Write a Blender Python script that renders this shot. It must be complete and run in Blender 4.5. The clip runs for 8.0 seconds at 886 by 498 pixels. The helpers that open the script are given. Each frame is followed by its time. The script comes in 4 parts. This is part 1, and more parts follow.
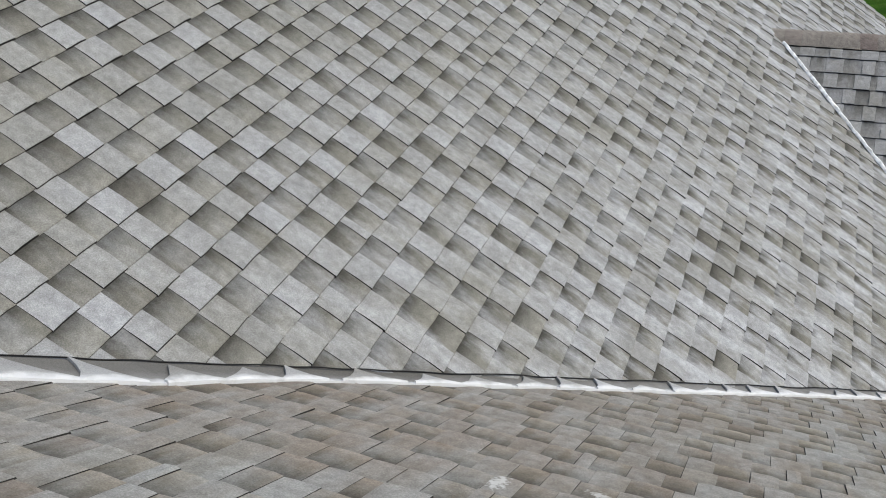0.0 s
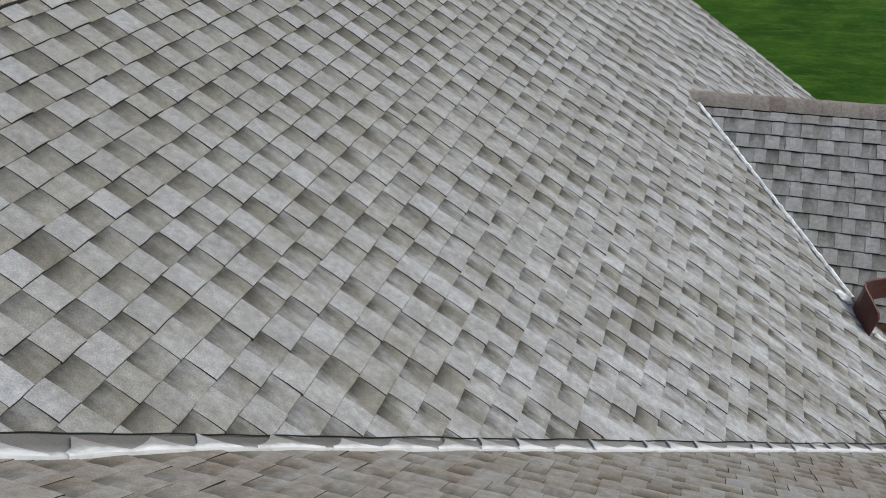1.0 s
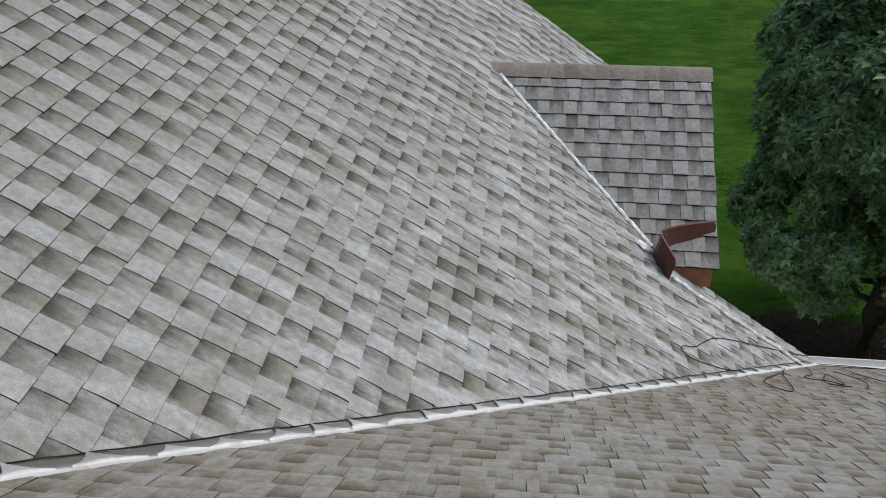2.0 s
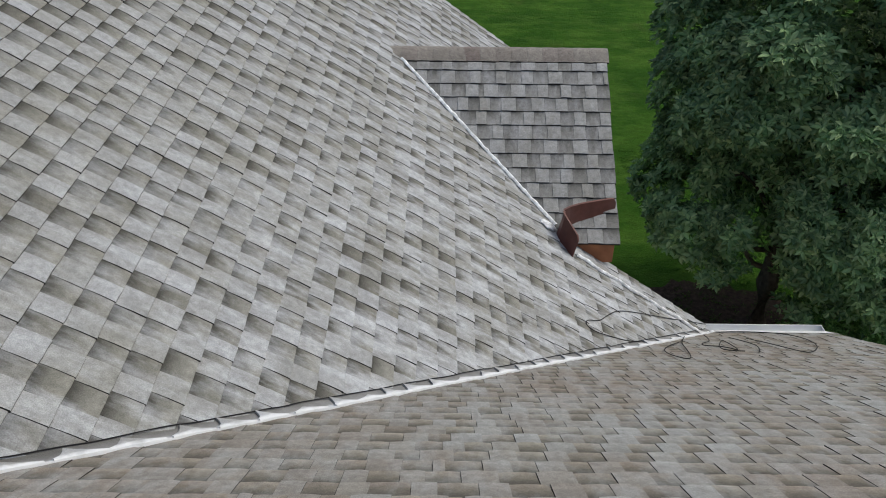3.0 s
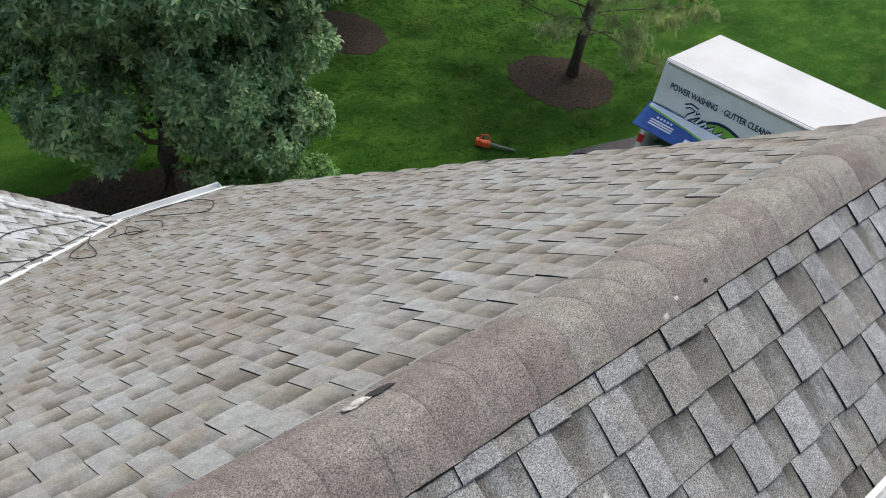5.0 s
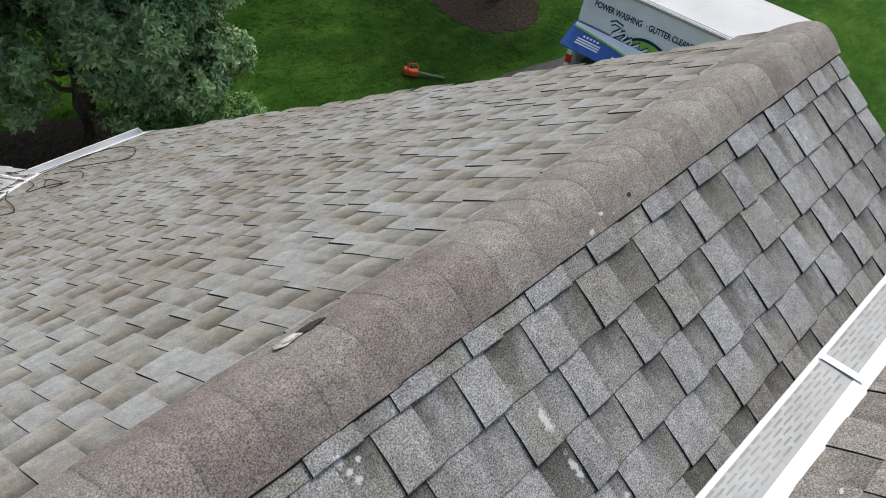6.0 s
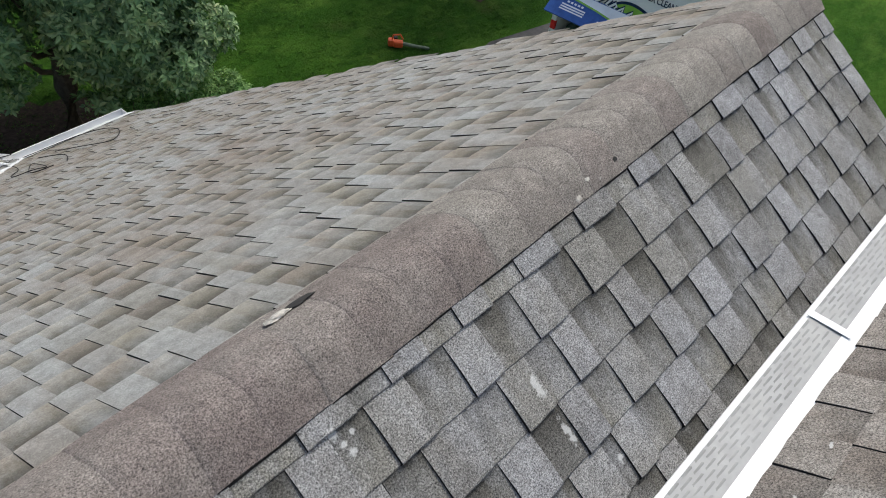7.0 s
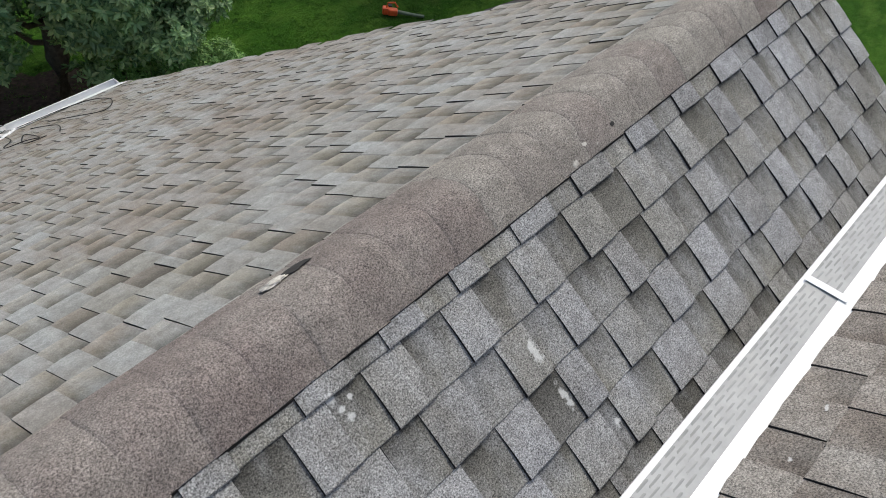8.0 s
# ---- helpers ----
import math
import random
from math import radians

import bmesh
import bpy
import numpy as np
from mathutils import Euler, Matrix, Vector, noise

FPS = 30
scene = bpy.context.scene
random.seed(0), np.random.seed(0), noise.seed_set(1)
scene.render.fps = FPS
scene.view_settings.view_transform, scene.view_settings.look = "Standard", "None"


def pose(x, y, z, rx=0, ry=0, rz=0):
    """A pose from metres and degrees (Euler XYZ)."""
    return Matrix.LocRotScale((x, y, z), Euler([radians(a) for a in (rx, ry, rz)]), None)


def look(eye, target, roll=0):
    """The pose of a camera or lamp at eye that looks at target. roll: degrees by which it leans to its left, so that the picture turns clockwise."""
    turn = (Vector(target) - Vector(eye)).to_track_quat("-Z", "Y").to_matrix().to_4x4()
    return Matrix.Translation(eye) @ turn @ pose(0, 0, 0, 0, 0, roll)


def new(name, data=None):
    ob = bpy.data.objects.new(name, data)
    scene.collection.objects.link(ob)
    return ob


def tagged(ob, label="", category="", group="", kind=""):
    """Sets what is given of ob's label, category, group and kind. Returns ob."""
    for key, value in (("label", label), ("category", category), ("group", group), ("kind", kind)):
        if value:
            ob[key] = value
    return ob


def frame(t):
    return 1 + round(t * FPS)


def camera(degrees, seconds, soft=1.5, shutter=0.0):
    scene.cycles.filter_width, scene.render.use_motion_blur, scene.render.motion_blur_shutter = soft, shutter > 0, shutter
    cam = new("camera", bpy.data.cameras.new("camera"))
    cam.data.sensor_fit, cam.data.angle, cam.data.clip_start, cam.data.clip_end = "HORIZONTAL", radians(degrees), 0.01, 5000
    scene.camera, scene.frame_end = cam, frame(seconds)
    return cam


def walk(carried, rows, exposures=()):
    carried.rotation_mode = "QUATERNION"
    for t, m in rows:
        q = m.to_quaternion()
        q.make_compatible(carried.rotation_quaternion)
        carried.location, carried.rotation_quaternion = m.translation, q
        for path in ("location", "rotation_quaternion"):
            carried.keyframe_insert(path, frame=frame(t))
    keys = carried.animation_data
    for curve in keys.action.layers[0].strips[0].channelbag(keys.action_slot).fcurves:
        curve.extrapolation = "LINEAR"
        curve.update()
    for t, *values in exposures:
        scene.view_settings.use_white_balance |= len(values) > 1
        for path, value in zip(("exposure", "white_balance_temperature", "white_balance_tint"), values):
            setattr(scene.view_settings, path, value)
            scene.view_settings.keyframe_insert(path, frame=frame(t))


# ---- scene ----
cam = camera(56.97, 8.0, soft=1.0)
RIDGE = 6.9  # height of the wing's ridge over the lawn
ROWS = [
    (0, 1.0012, -0.6352, 1.2364, 55.420, 4.835, 23.305),
    (0.5, 0.9937, -0.6224, 1.2598, 58.228, 4.236, 25.009),
    (1, 1.0412, -0.5866, 1.2703, 58.578, 2.397, 19.334),
    (1.5, 1.0798, -0.5745, 1.2725, 58.450, 1.526, 11.322),
    (1.7, 1.0912, -0.5777, 1.2760, 57.720, 0.865, 8.769),
    (2.8, 1.1562, -0.5956, 1.2962, 55.852, 0.965, 2.402),
    (3, 1.1676, -0.5987, 1.2997, 55.658, -0.663, 0.122),
    (3.5, 1.2254, -0.5973, 1.3236, 55.120, -3.412, -10.743),
    (4, 1.2959, -0.6179, 1.3338, 55.354, -5.727, -21.116),
    (4.5, 1.3544, -0.6984, 1.3669, 54.260, -9.171, -30.738),
    (5, 1.4112, -0.7427, 1.3526, 50.919, -8.729, -41.620),
    (5.2, 1.4211, -0.7506, 1.3499, 49.693, -9.035, -43.944),
    (6.5, 1.4442, -0.7691, 1.3437, 46.416, -8.272, -48.321),
    (7, 1.4467, -0.7735, 1.3427, 45.271, -7.595, -49.193),
    (7.5, 1.4441, -0.7742, 1.3326, 44.155, -7.506, -49.492),
    (8, 1.4451, -0.7764, 1.3283, 43.280, -7.550, -49.612),
]
walk(cam, [(t, pose(x, y, z + RIDGE, rx, ry, rz)) for t, x, y, z, rx, ry, rz in ROWS],
     [(0.0, 0.18, 6400, 5), (0.5, 0.06, 6400, 5), (1.0, 0.0, 6400, 5), (1.5, 0.0, 6400, 5), (3.0, 0.05, 6400, 5), (3.5, 0.06, 6400, 5), (4.5, 0.52, 6400, 5), (5.0, 0.62, 6400, 5), (6.5, 0.42, 6400, 5), (8.0, 0.39, 6400, 5)])

# ---- light: a bright overcast afternoon ----
world = bpy.data.worlds.new("sky")
scene.world = world
world.use_nodes = True
wn, wl = world.node_tree.nodes, world.node_tree.links
sky = wn.new("ShaderNodeTexSky")
sky.sky_type, sky.sun_disc = "NISHITA", False
sky.sun_elevation, sky.sun_rotation = radians(55), radians(75)
sky.air_density, sky.dust_density, sky.ozone_density = 1.0, 5.0, 1.0
wl.new(sky.outputs[0], wn["Background"].inputs[0])
wn["Background"].inputs[1].default_value = 0.142
sun_data = bpy.data.lights.new("sun", "SUN")
sun_data.energy, sun_data.angle, sun_data.color = 1.05, radians(18), (1.0, 0.98, 0.95)
sun = new("sun", sun_data)
sun.matrix_world = look((0, 0, 30), (-8.0, -2.2, 18.0))


# ---- materials ----
def material(name, rough=0.9, metal=0.0):
    m = bpy.data.materials.new(name)
    m.use_nodes = True
    b = m.node_tree.nodes["Principled BSDF"]
    b.inputs["Roughness"].default_value, b.inputs["Metallic"].default_value = rough, metal
    b.inputs["Specular IOR Level"].default_value = 0.25
    return m, m.node_tree.nodes, m.node_tree.links, b


def node(nodes, kind, **values):
    n = nodes.new(kind)
    for key, value in values.items():
        n.inputs[key.replace("_", " ")].default_value = value
    return n


def math_node(nodes, links, op, a, b):
    n = nodes.new("ShaderNodeMath")
    n.operation = op
    for k, v in enumerate((a, b)):
        if isinstance(v, (int, float)):
            n.inputs[k].default_value = v
        else:
            links.new(v, n.inputs[k])
    return n.outputs[0]


def mix(nodes, links, factor, a, b, blend="MIX"):
    n = nodes.new("ShaderNodeMix")
    n.data_type, n.blend_type = "RGBA", blend
    for k, v in ((0, factor), (6, a), (7, b)):
        if isinstance(v, (int, float)):
            n.inputs[k].default_value = v
        elif isinstance(v, tuple):
            n.inputs[k].default_value = (*v, 1)
        else:
            links.new(v, n.inputs[k])
    return n.outputs[2]


def ramp(nodes, links, source, stops, interpolation="LINEAR"):
    n = nodes.new("ShaderNodeValToRGB")
    n.color_ramp.interpolation = interpolation
    while len(n.color_ramp.elements) < len(stops):
        n.color_ramp.elements.new(0.5)
    for e, (p, c) in zip(n.color_ramp.elements, stops):
        e.position, e.color = p, (*c, 1) if isinstance(c, tuple) else (c, c, c, 1)
    links.new(source, n.inputs[0])
    return n.outputs[0]


def world_noise(nodes, links, scale, detail=3.0, stretch=(1, 1, 1), rough=0.55):
    """Noise laid out in metres over the place."""
    geo, mp = nodes.new("ShaderNodeNewGeometry"), nodes.new("ShaderNodeMapping")
    mp.inputs["Scale"].default_value = stretch
    links.new(geo.outputs["Position"], mp.inputs[0])
    n = node(nodes, "ShaderNodeTexNoise", Scale=scale, Detail=detail, Roughness=rough)
    links.new(mp.outputs[0], n.inputs["Vector"])
    return n.outputs["Fac"]


def bump(nodes, links, b, height, distance, strength=0.6):
    n = node(nodes, "ShaderNodeBump", Strength=strength, Distance=distance)
    links.new(height, n.inputs["Height"])
    links.new(n.outputs[0], b.inputs["Normal"])


def each_random(nodes, links):
    """A random number for every piece, whether an object of its own or an island of a joined mesh."""
    info, geo = nodes.new("ShaderNodeObjectInfo"), nodes.new("ShaderNodeNewGeometry")
    total = math_node(nodes, links, "ADD", info.outputs["Random"], geo.outputs["Random Per Island"])
    return math_node(nodes, links, "FRACT", total, 0.0)


def shingle_material(name, raised, lower, patch, patch_amount, film, film_amount, stretch, band=0.6, grain=0.35, spots=(), raised_shade=0.0, film_sheen_run=None, granule=210.0, shade_from=0.22):
    """Granule-coated asphalt shingle. raised and lower: the granule blends of the raised tabs and of the plies between
    them, piece by piece;
    patch: warm or dark weathering in broad areas; film: a pale dried film in streaks down the slope;
    band: how dark the shadow line put into the granule colour at the head of the lower plies is; spots: splashes of
    droppings, (x, y, half length across, half length down)."""
    m, n, l, b = material(name, 0.93)
    rnd = each_random(n, l)
    blend = lambda colours: ramp(n, l, rnd, [(k / (len(colours) - 1), c) for k, c in enumerate(colours)])
    uv = n.new("ShaderNodeUVMap")
    sep = n.new("ShaderNodeSeparateXYZ")
    l.new(uv.outputs[0], sep.inputs[0])
    is_lower = math_node(n, l, "GREATER_THAN", sep.outputs[0], 1.5)
    base = mix(n, l, is_lower, blend(raised), blend(lower))
    broad = ramp(n, l, world_noise(n, l, 0.9, 3.0), [(0.40, 0.0), (0.62, patch_amount)])
    base = mix(n, l, broad, base, patch)
    # shadow line below the next course up, put into the granule colour
    head = ramp(n, l, sep.outputs[1], [(shade_from, 0.0), (shade_from + 0.40, 0.42), (0.95, 1.0)])
    share = math_node(n, l, "ADD", math_node(n, l, "MULTIPLY", is_lower, band - raised_shade), raised_shade)
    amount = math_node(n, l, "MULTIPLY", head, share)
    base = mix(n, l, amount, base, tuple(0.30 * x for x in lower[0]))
    streak = ramp(n, l, world_noise(n, l, 5.0, 4.0, stretch, 0.65), [(0.43, 0.0), (0.66, film_amount)])
    # more pale film lower down, also standing in for the sheen there
    if film_sheen_run:
        place = n.new("ShaderNodeSeparateXYZ")
        l.new(n.new("ShaderNodeNewGeometry").outputs["Position"], place.inputs[0])
        low = math_node(n, l, "DIVIDE", math_node(n, l, "SUBTRACT", place.outputs[0], film_sheen_run[0]), film_sheen_run[1] - film_sheen_run[0])
        streak = math_node(n, l, "MULTIPLY", streak, ramp(n, l, low, [(0.0, 0.22), (0.5, 0.9), (1.0, 1.2)]))
    base = mix(n, l, streak, base, film)
    mid = ramp(n, l, world_noise(n, l, 28.0, 3.0), [(0.3, 0.82), (0.7, 1.15)])
    base = mix(n, l, 1.0, base, mid, "MULTIPLY")
    fine = world_noise(n, l, granule, 3.0, (1, 1, 1), 0.75)
    base = mix(n, l, 1.0, base, ramp(n, l, fine, [(0.32, max(0.15, 1.0 - grain)), (0.5, 0.97), (0.68, 1.0 + grain)]), "MULTIPLY")
    if spots:
        geo = n.new("ShaderNodeNewGeometry")
        xyz = n.new("ShaderNodeSeparateXYZ")
        l.new(geo.outputs["Position"], xyz.inputs[0])
        ragged = math_node(n, l, "MULTIPLY", math_node(n, l, "SUBTRACT", world_noise(n, l, 75.0, 4.0), 0.5), 3.2)
        for x, y, half_x, half_y in spots:
            dx = math_node(n, l, "DIVIDE", math_node(n, l, "SUBTRACT", xyz.outputs[0], x), half_x)
            dy = math_node(n, l, "DIVIDE", math_node(n, l, "SUBTRACT", xyz.outputs[1], y), half_y)
            r = math_node(n, l, "SQRT", math_node(n, l, "ADD", math_node(n, l, "MULTIPLY", dx, dx), math_node(n, l, "MULTIPLY", dy, dy)), 0.0)
            hit = ramp(n, l, math_node(n, l, "ADD", r, ragged), [(0.5, 0.55), (1.0, 0.0)])
            base = mix(n, l, hit, base, (0.74, 0.75, 0.74))
    l.new(base, b.inputs["Base Color"])
    bump(n, l, b, fine, 0.002, 0.9)
    return m


def plain_material(name, colour, rough=0.6, metal=0.0, scale=12.0, amount=0.18, relief=0.0008, dirt=None):
    m, n, l, b = material(name, rough, metal)
    base = mix(n, l, 1.0, colour, ramp(n, l, world_noise(n, l, scale, 4.0), [(0.3, 1.0 - amount), (0.7, 1.0 + amount)]), "MULTIPLY")
    if dirt:
        base = mix(n, l, ramp(n, l, world_noise(n, l, 3.0, 5.0), [(0.5, 0.0), (0.75, 0.5)]), base, dirt)
    l.new(base, b.inputs["Base Color"])
    bump(n, l, b, world_noise(n, l, scale * 12, 3.0), relief, 0.5)
    return m


def leaf_material(name, colours, rough=0.55):
    m, n, l, b = material(name, rough)
    rnd = each_random(n, l)
    base = ramp(n, l, rnd, [(k / (len(colours) - 1), c) for k, c in enumerate(colours)])
    base = mix(n, l, 1.0, base, ramp(n, l, world_noise(n, l, 2.2, 3.0), [(0.3, 0.6), (0.7, 1.45)]), "MULTIPLY")
    l.new(base, b.inputs["Base Color"])
    thin, both = n.new("ShaderNodeBsdfTranslucent"), n.new("ShaderNodeMixShader")
    both.inputs[0].default_value = 0.28
    l.new(base, thin.inputs[0])
    l.new(b.outputs[0], both.inputs[1])
    l.new(thin.outputs[0], both.inputs[2])
    l.new(both.outputs[0], n["Material Output"].inputs[0])
    return m


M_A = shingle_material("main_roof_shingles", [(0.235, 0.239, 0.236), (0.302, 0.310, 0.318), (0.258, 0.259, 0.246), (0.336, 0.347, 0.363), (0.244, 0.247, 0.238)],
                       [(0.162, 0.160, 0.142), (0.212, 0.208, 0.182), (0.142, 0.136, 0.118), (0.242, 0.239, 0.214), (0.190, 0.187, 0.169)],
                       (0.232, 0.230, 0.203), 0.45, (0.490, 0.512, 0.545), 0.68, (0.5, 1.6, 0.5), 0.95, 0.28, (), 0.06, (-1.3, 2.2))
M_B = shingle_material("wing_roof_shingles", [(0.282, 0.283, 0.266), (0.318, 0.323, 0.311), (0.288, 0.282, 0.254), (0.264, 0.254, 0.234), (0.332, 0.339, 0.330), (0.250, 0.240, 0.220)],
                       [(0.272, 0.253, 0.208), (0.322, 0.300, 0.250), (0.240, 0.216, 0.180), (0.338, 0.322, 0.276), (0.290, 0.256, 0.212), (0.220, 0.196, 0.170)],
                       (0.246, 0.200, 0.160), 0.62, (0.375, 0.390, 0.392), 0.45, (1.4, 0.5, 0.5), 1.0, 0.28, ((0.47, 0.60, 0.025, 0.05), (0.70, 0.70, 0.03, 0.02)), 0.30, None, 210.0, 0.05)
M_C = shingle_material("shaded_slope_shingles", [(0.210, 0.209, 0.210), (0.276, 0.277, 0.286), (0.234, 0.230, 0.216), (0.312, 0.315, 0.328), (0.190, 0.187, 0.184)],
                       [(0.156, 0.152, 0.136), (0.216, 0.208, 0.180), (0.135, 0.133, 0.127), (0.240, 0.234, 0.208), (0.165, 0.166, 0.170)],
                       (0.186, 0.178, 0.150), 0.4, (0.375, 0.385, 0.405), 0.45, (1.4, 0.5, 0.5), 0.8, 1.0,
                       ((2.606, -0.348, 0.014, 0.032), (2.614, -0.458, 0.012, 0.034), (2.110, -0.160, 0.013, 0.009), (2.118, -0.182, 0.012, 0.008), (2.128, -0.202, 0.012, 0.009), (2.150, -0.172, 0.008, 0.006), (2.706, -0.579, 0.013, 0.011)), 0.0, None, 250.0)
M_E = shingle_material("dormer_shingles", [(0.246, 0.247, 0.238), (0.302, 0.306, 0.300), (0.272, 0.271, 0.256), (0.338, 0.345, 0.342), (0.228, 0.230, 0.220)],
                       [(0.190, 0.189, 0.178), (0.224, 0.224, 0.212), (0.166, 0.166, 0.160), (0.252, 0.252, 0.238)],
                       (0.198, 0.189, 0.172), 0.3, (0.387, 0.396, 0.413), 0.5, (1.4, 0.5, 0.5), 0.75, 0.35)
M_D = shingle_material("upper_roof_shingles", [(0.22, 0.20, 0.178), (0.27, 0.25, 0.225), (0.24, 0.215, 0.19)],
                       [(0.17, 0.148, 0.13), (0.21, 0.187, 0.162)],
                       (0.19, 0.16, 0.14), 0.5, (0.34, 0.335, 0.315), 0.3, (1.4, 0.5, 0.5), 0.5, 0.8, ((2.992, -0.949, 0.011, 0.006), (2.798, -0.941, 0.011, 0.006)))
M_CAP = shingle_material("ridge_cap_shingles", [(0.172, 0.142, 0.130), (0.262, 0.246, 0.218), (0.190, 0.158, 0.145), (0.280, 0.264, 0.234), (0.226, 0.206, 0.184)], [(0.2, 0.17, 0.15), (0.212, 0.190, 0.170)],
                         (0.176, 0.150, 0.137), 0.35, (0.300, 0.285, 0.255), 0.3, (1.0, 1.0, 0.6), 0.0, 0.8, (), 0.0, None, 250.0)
# black cut edges; the dark also draws the shadow lines under butts and caps
M_EDGE_SHADE = plain_material("cut_edge_and_shadow_line", (0.028, 0.027, 0.026), 0.95)
M_FELT = plain_material("dark_roof_felt", (0.035, 0.034, 0.033), 0.95)
M_WHITE = plain_material("white_painted_aluminium", (0.82, 0.83, 0.83), 0.4, 0.0, 6.0, 0.06, 0.0003, (0.6, 0.6, 0.58))
M_GUARD = plain_material("light_grey_gutter_guard", (0.34, 0.345, 0.345), 0.45, 0.0, 20.0, 0.1, 0.0003, (0.40, 0.40, 0.38))
# darker grey puts the shade of the guard's slots into the colour
M_SLOT_SHADE = plain_material("louver_slot_shade", (0.275, 0.28, 0.275), 0.5)
M_FOAM = plain_material("white_dried_cleaning_foam", (0.70, 0.72, 0.74), 0.85, 0.0, 25.0, 0.4, 0.003, (0.30, 0.31, 0.31))
M_SIDING = plain_material("pale_siding", (0.55, 0.52, 0.46), 0.8)
M_BROWN = plain_material("brown_painted_metal", (0.125, 0.052, 0.042), 0.4, 0.0, 9.0, 0.2, 0.0006, (0.17, 0.12, 0.11))
M_RUST = plain_material("orange_brown_fascia", (0.30, 0.125, 0.06), 0.6, 0.0, 7.0, 0.25, 0.001, (0.22, 0.09, 0.05))
M_CABLE = plain_material("black_cable", (0.016, 0.016, 0.017), 0.8)
M_BARK = plain_material("bark", (0.125, 0.103, 0.082), 0.95, 0.0, 14.0, 0.4, 0.02)
M_MULCH = plain_material("brown_mulch", (0.050, 0.036, 0.028), 0.98, 0.0, 14.0, 0.6, 0.05, (0.030, 0.036, 0.014))
M_MULCH.node_tree.nodes["Principled BSDF"].inputs["Specular IOR Level"].default_value = 0.08
M_ASPHALT = plain_material("driveway_asphalt", (0.075, 0.072, 0.072), 0.9, 0.0, 10.0, 0.25, 0.004, (0.10, 0.085, 0.075))
M_OAK = leaf_material("oak_leaves", [(0.090, 0.175, 0.080), (0.175, 0.295, 0.130), (0.28, 0.41, 0.18), (0.22, 0.34, 0.165), (0.47, 0.58, 0.28)], 0.35)
M_PINE = leaf_material("pale_needles", [(0.26, 0.36, 0.13), (0.38, 0.48, 0.19), (0.54, 0.58, 0.27), (0.30, 0.38, 0.17)], 0.6)
M_SPRUCE = leaf_material("blue_spruce_needles", [(0.36, 0.44, 0.40), (0.44, 0.52, 0.48), (0.62, 0.68, 0.62), (0.30, 0.22, 0.14), (0.34, 0.26, 0.17)], 0.6)
M_SHRUB = leaf_material("shrub_leaves", [(0.08, 0.19, 0.05), (0.15, 0.29, 0.08), (0.26, 0.42, 0.14)], 0.5)
M_BLADE = leaf_material("grass_blades", [(0.034, 0.095, 0.012), (0.055, 0.135, 0.018), (0.085, 0.17, 0.028)], 0.8)
# one white in two tones: sides lightened, roof greyed to offset the light
M_TRUCK = plain_material("white_trailer_paint", (0.82, 0.85, 0.89), 0.3, 0.0, 2.0, 0.05, 0.0002, (0.62, 0.63, 0.64))
M_TRUCK_TOP = plain_material("greyed_trailer_roof", (0.50, 0.50, 0.51), 0.7, 0.0, 1.5, 0.10, 0.0004, (0.42, 0.40, 0.40))
M_BLUE = plain_material("blue_vinyl", (0.035, 0.10, 0.34), 0.35)
M_NAVY = plain_material("navy_vinyl", (0.012, 0.03, 0.085), 0.35)
M_GREEN = plain_material("lime_vinyl", (0.25, 0.50, 0.08), 0.35)
M_RED = plain_material("red_reflective_tape", (0.60, 0.03, 0.03), 0.4)
M_BLACK = plain_material("black_rubber", (0.015, 0.015, 0.016), 0.7)
M_MACHINE = plain_material("dark_green_machine", (0.03, 0.07, 0.05), 0.5)
M_TUBE = plain_material("grey_green_plastic", (0.10, 0.13, 0.09), 0.5)
M_ORANGE = plain_material("orange_plastic", (0.62, 0.10, 0.03), 0.4)
M_GREY = plain_material("weathered_grey_debris", (0.42, 0.40, 0.36), 0.9, 0.0, 60.0, 0.5, 0.003)


def lawn_material():
    m, n, l, b = material("lawn", 0.95)
    b.inputs["Specular IOR Level"].default_value = 0.05
    base = ramp(n, l, world_noise(n, l, 0.45, 4.0), [(0.3, (0.018, 0.053, 0.006)), (0.52, (0.029, 0.082, 0.008)), (0.72, (0.049, 0.110, 0.013))])
    mow = ramp(n, l, world_noise(n, l, 1.9, 4.0, (0.45, 1.0, 1.0), 0.6), [(0.46, 0.0), (0.72, 0.55)])
    base = mix(n, l, mow, base, (0.090, 0.165, 0.026))
    dry = ramp(n, l, world_noise(n, l, 0.8, 5.0), [(0.60, 0.0), (0.8, 0.5)])
    base = mix(n, l, dry, base, (0.078, 0.082, 0.026))
    tufts = world_noise(n, l, 7.0, 4.0, (0.7, 1, 1), 0.7)
    base = mix(n, l, 1.0, base, ramp(n, l, tufts, [(0.3, 0.80), (0.7, 1.26)]), "MULTIPLY")
    fine = world_noise(n, l, 34.0, 4.0, (1, 1, 1), 0.75)
    base = mix(n, l, 1.0, base, ramp(n, l, fine, [(0.3, 0.72), (0.7, 1.28)]), "MULTIPLY")
    l.new(base, b.inputs["Base Color"])
    bump(n, l, b, math_node(n, l, "ADD", fine, tufts), 0.06, 0.8)
    return m


M_LAWN = lawn_material()


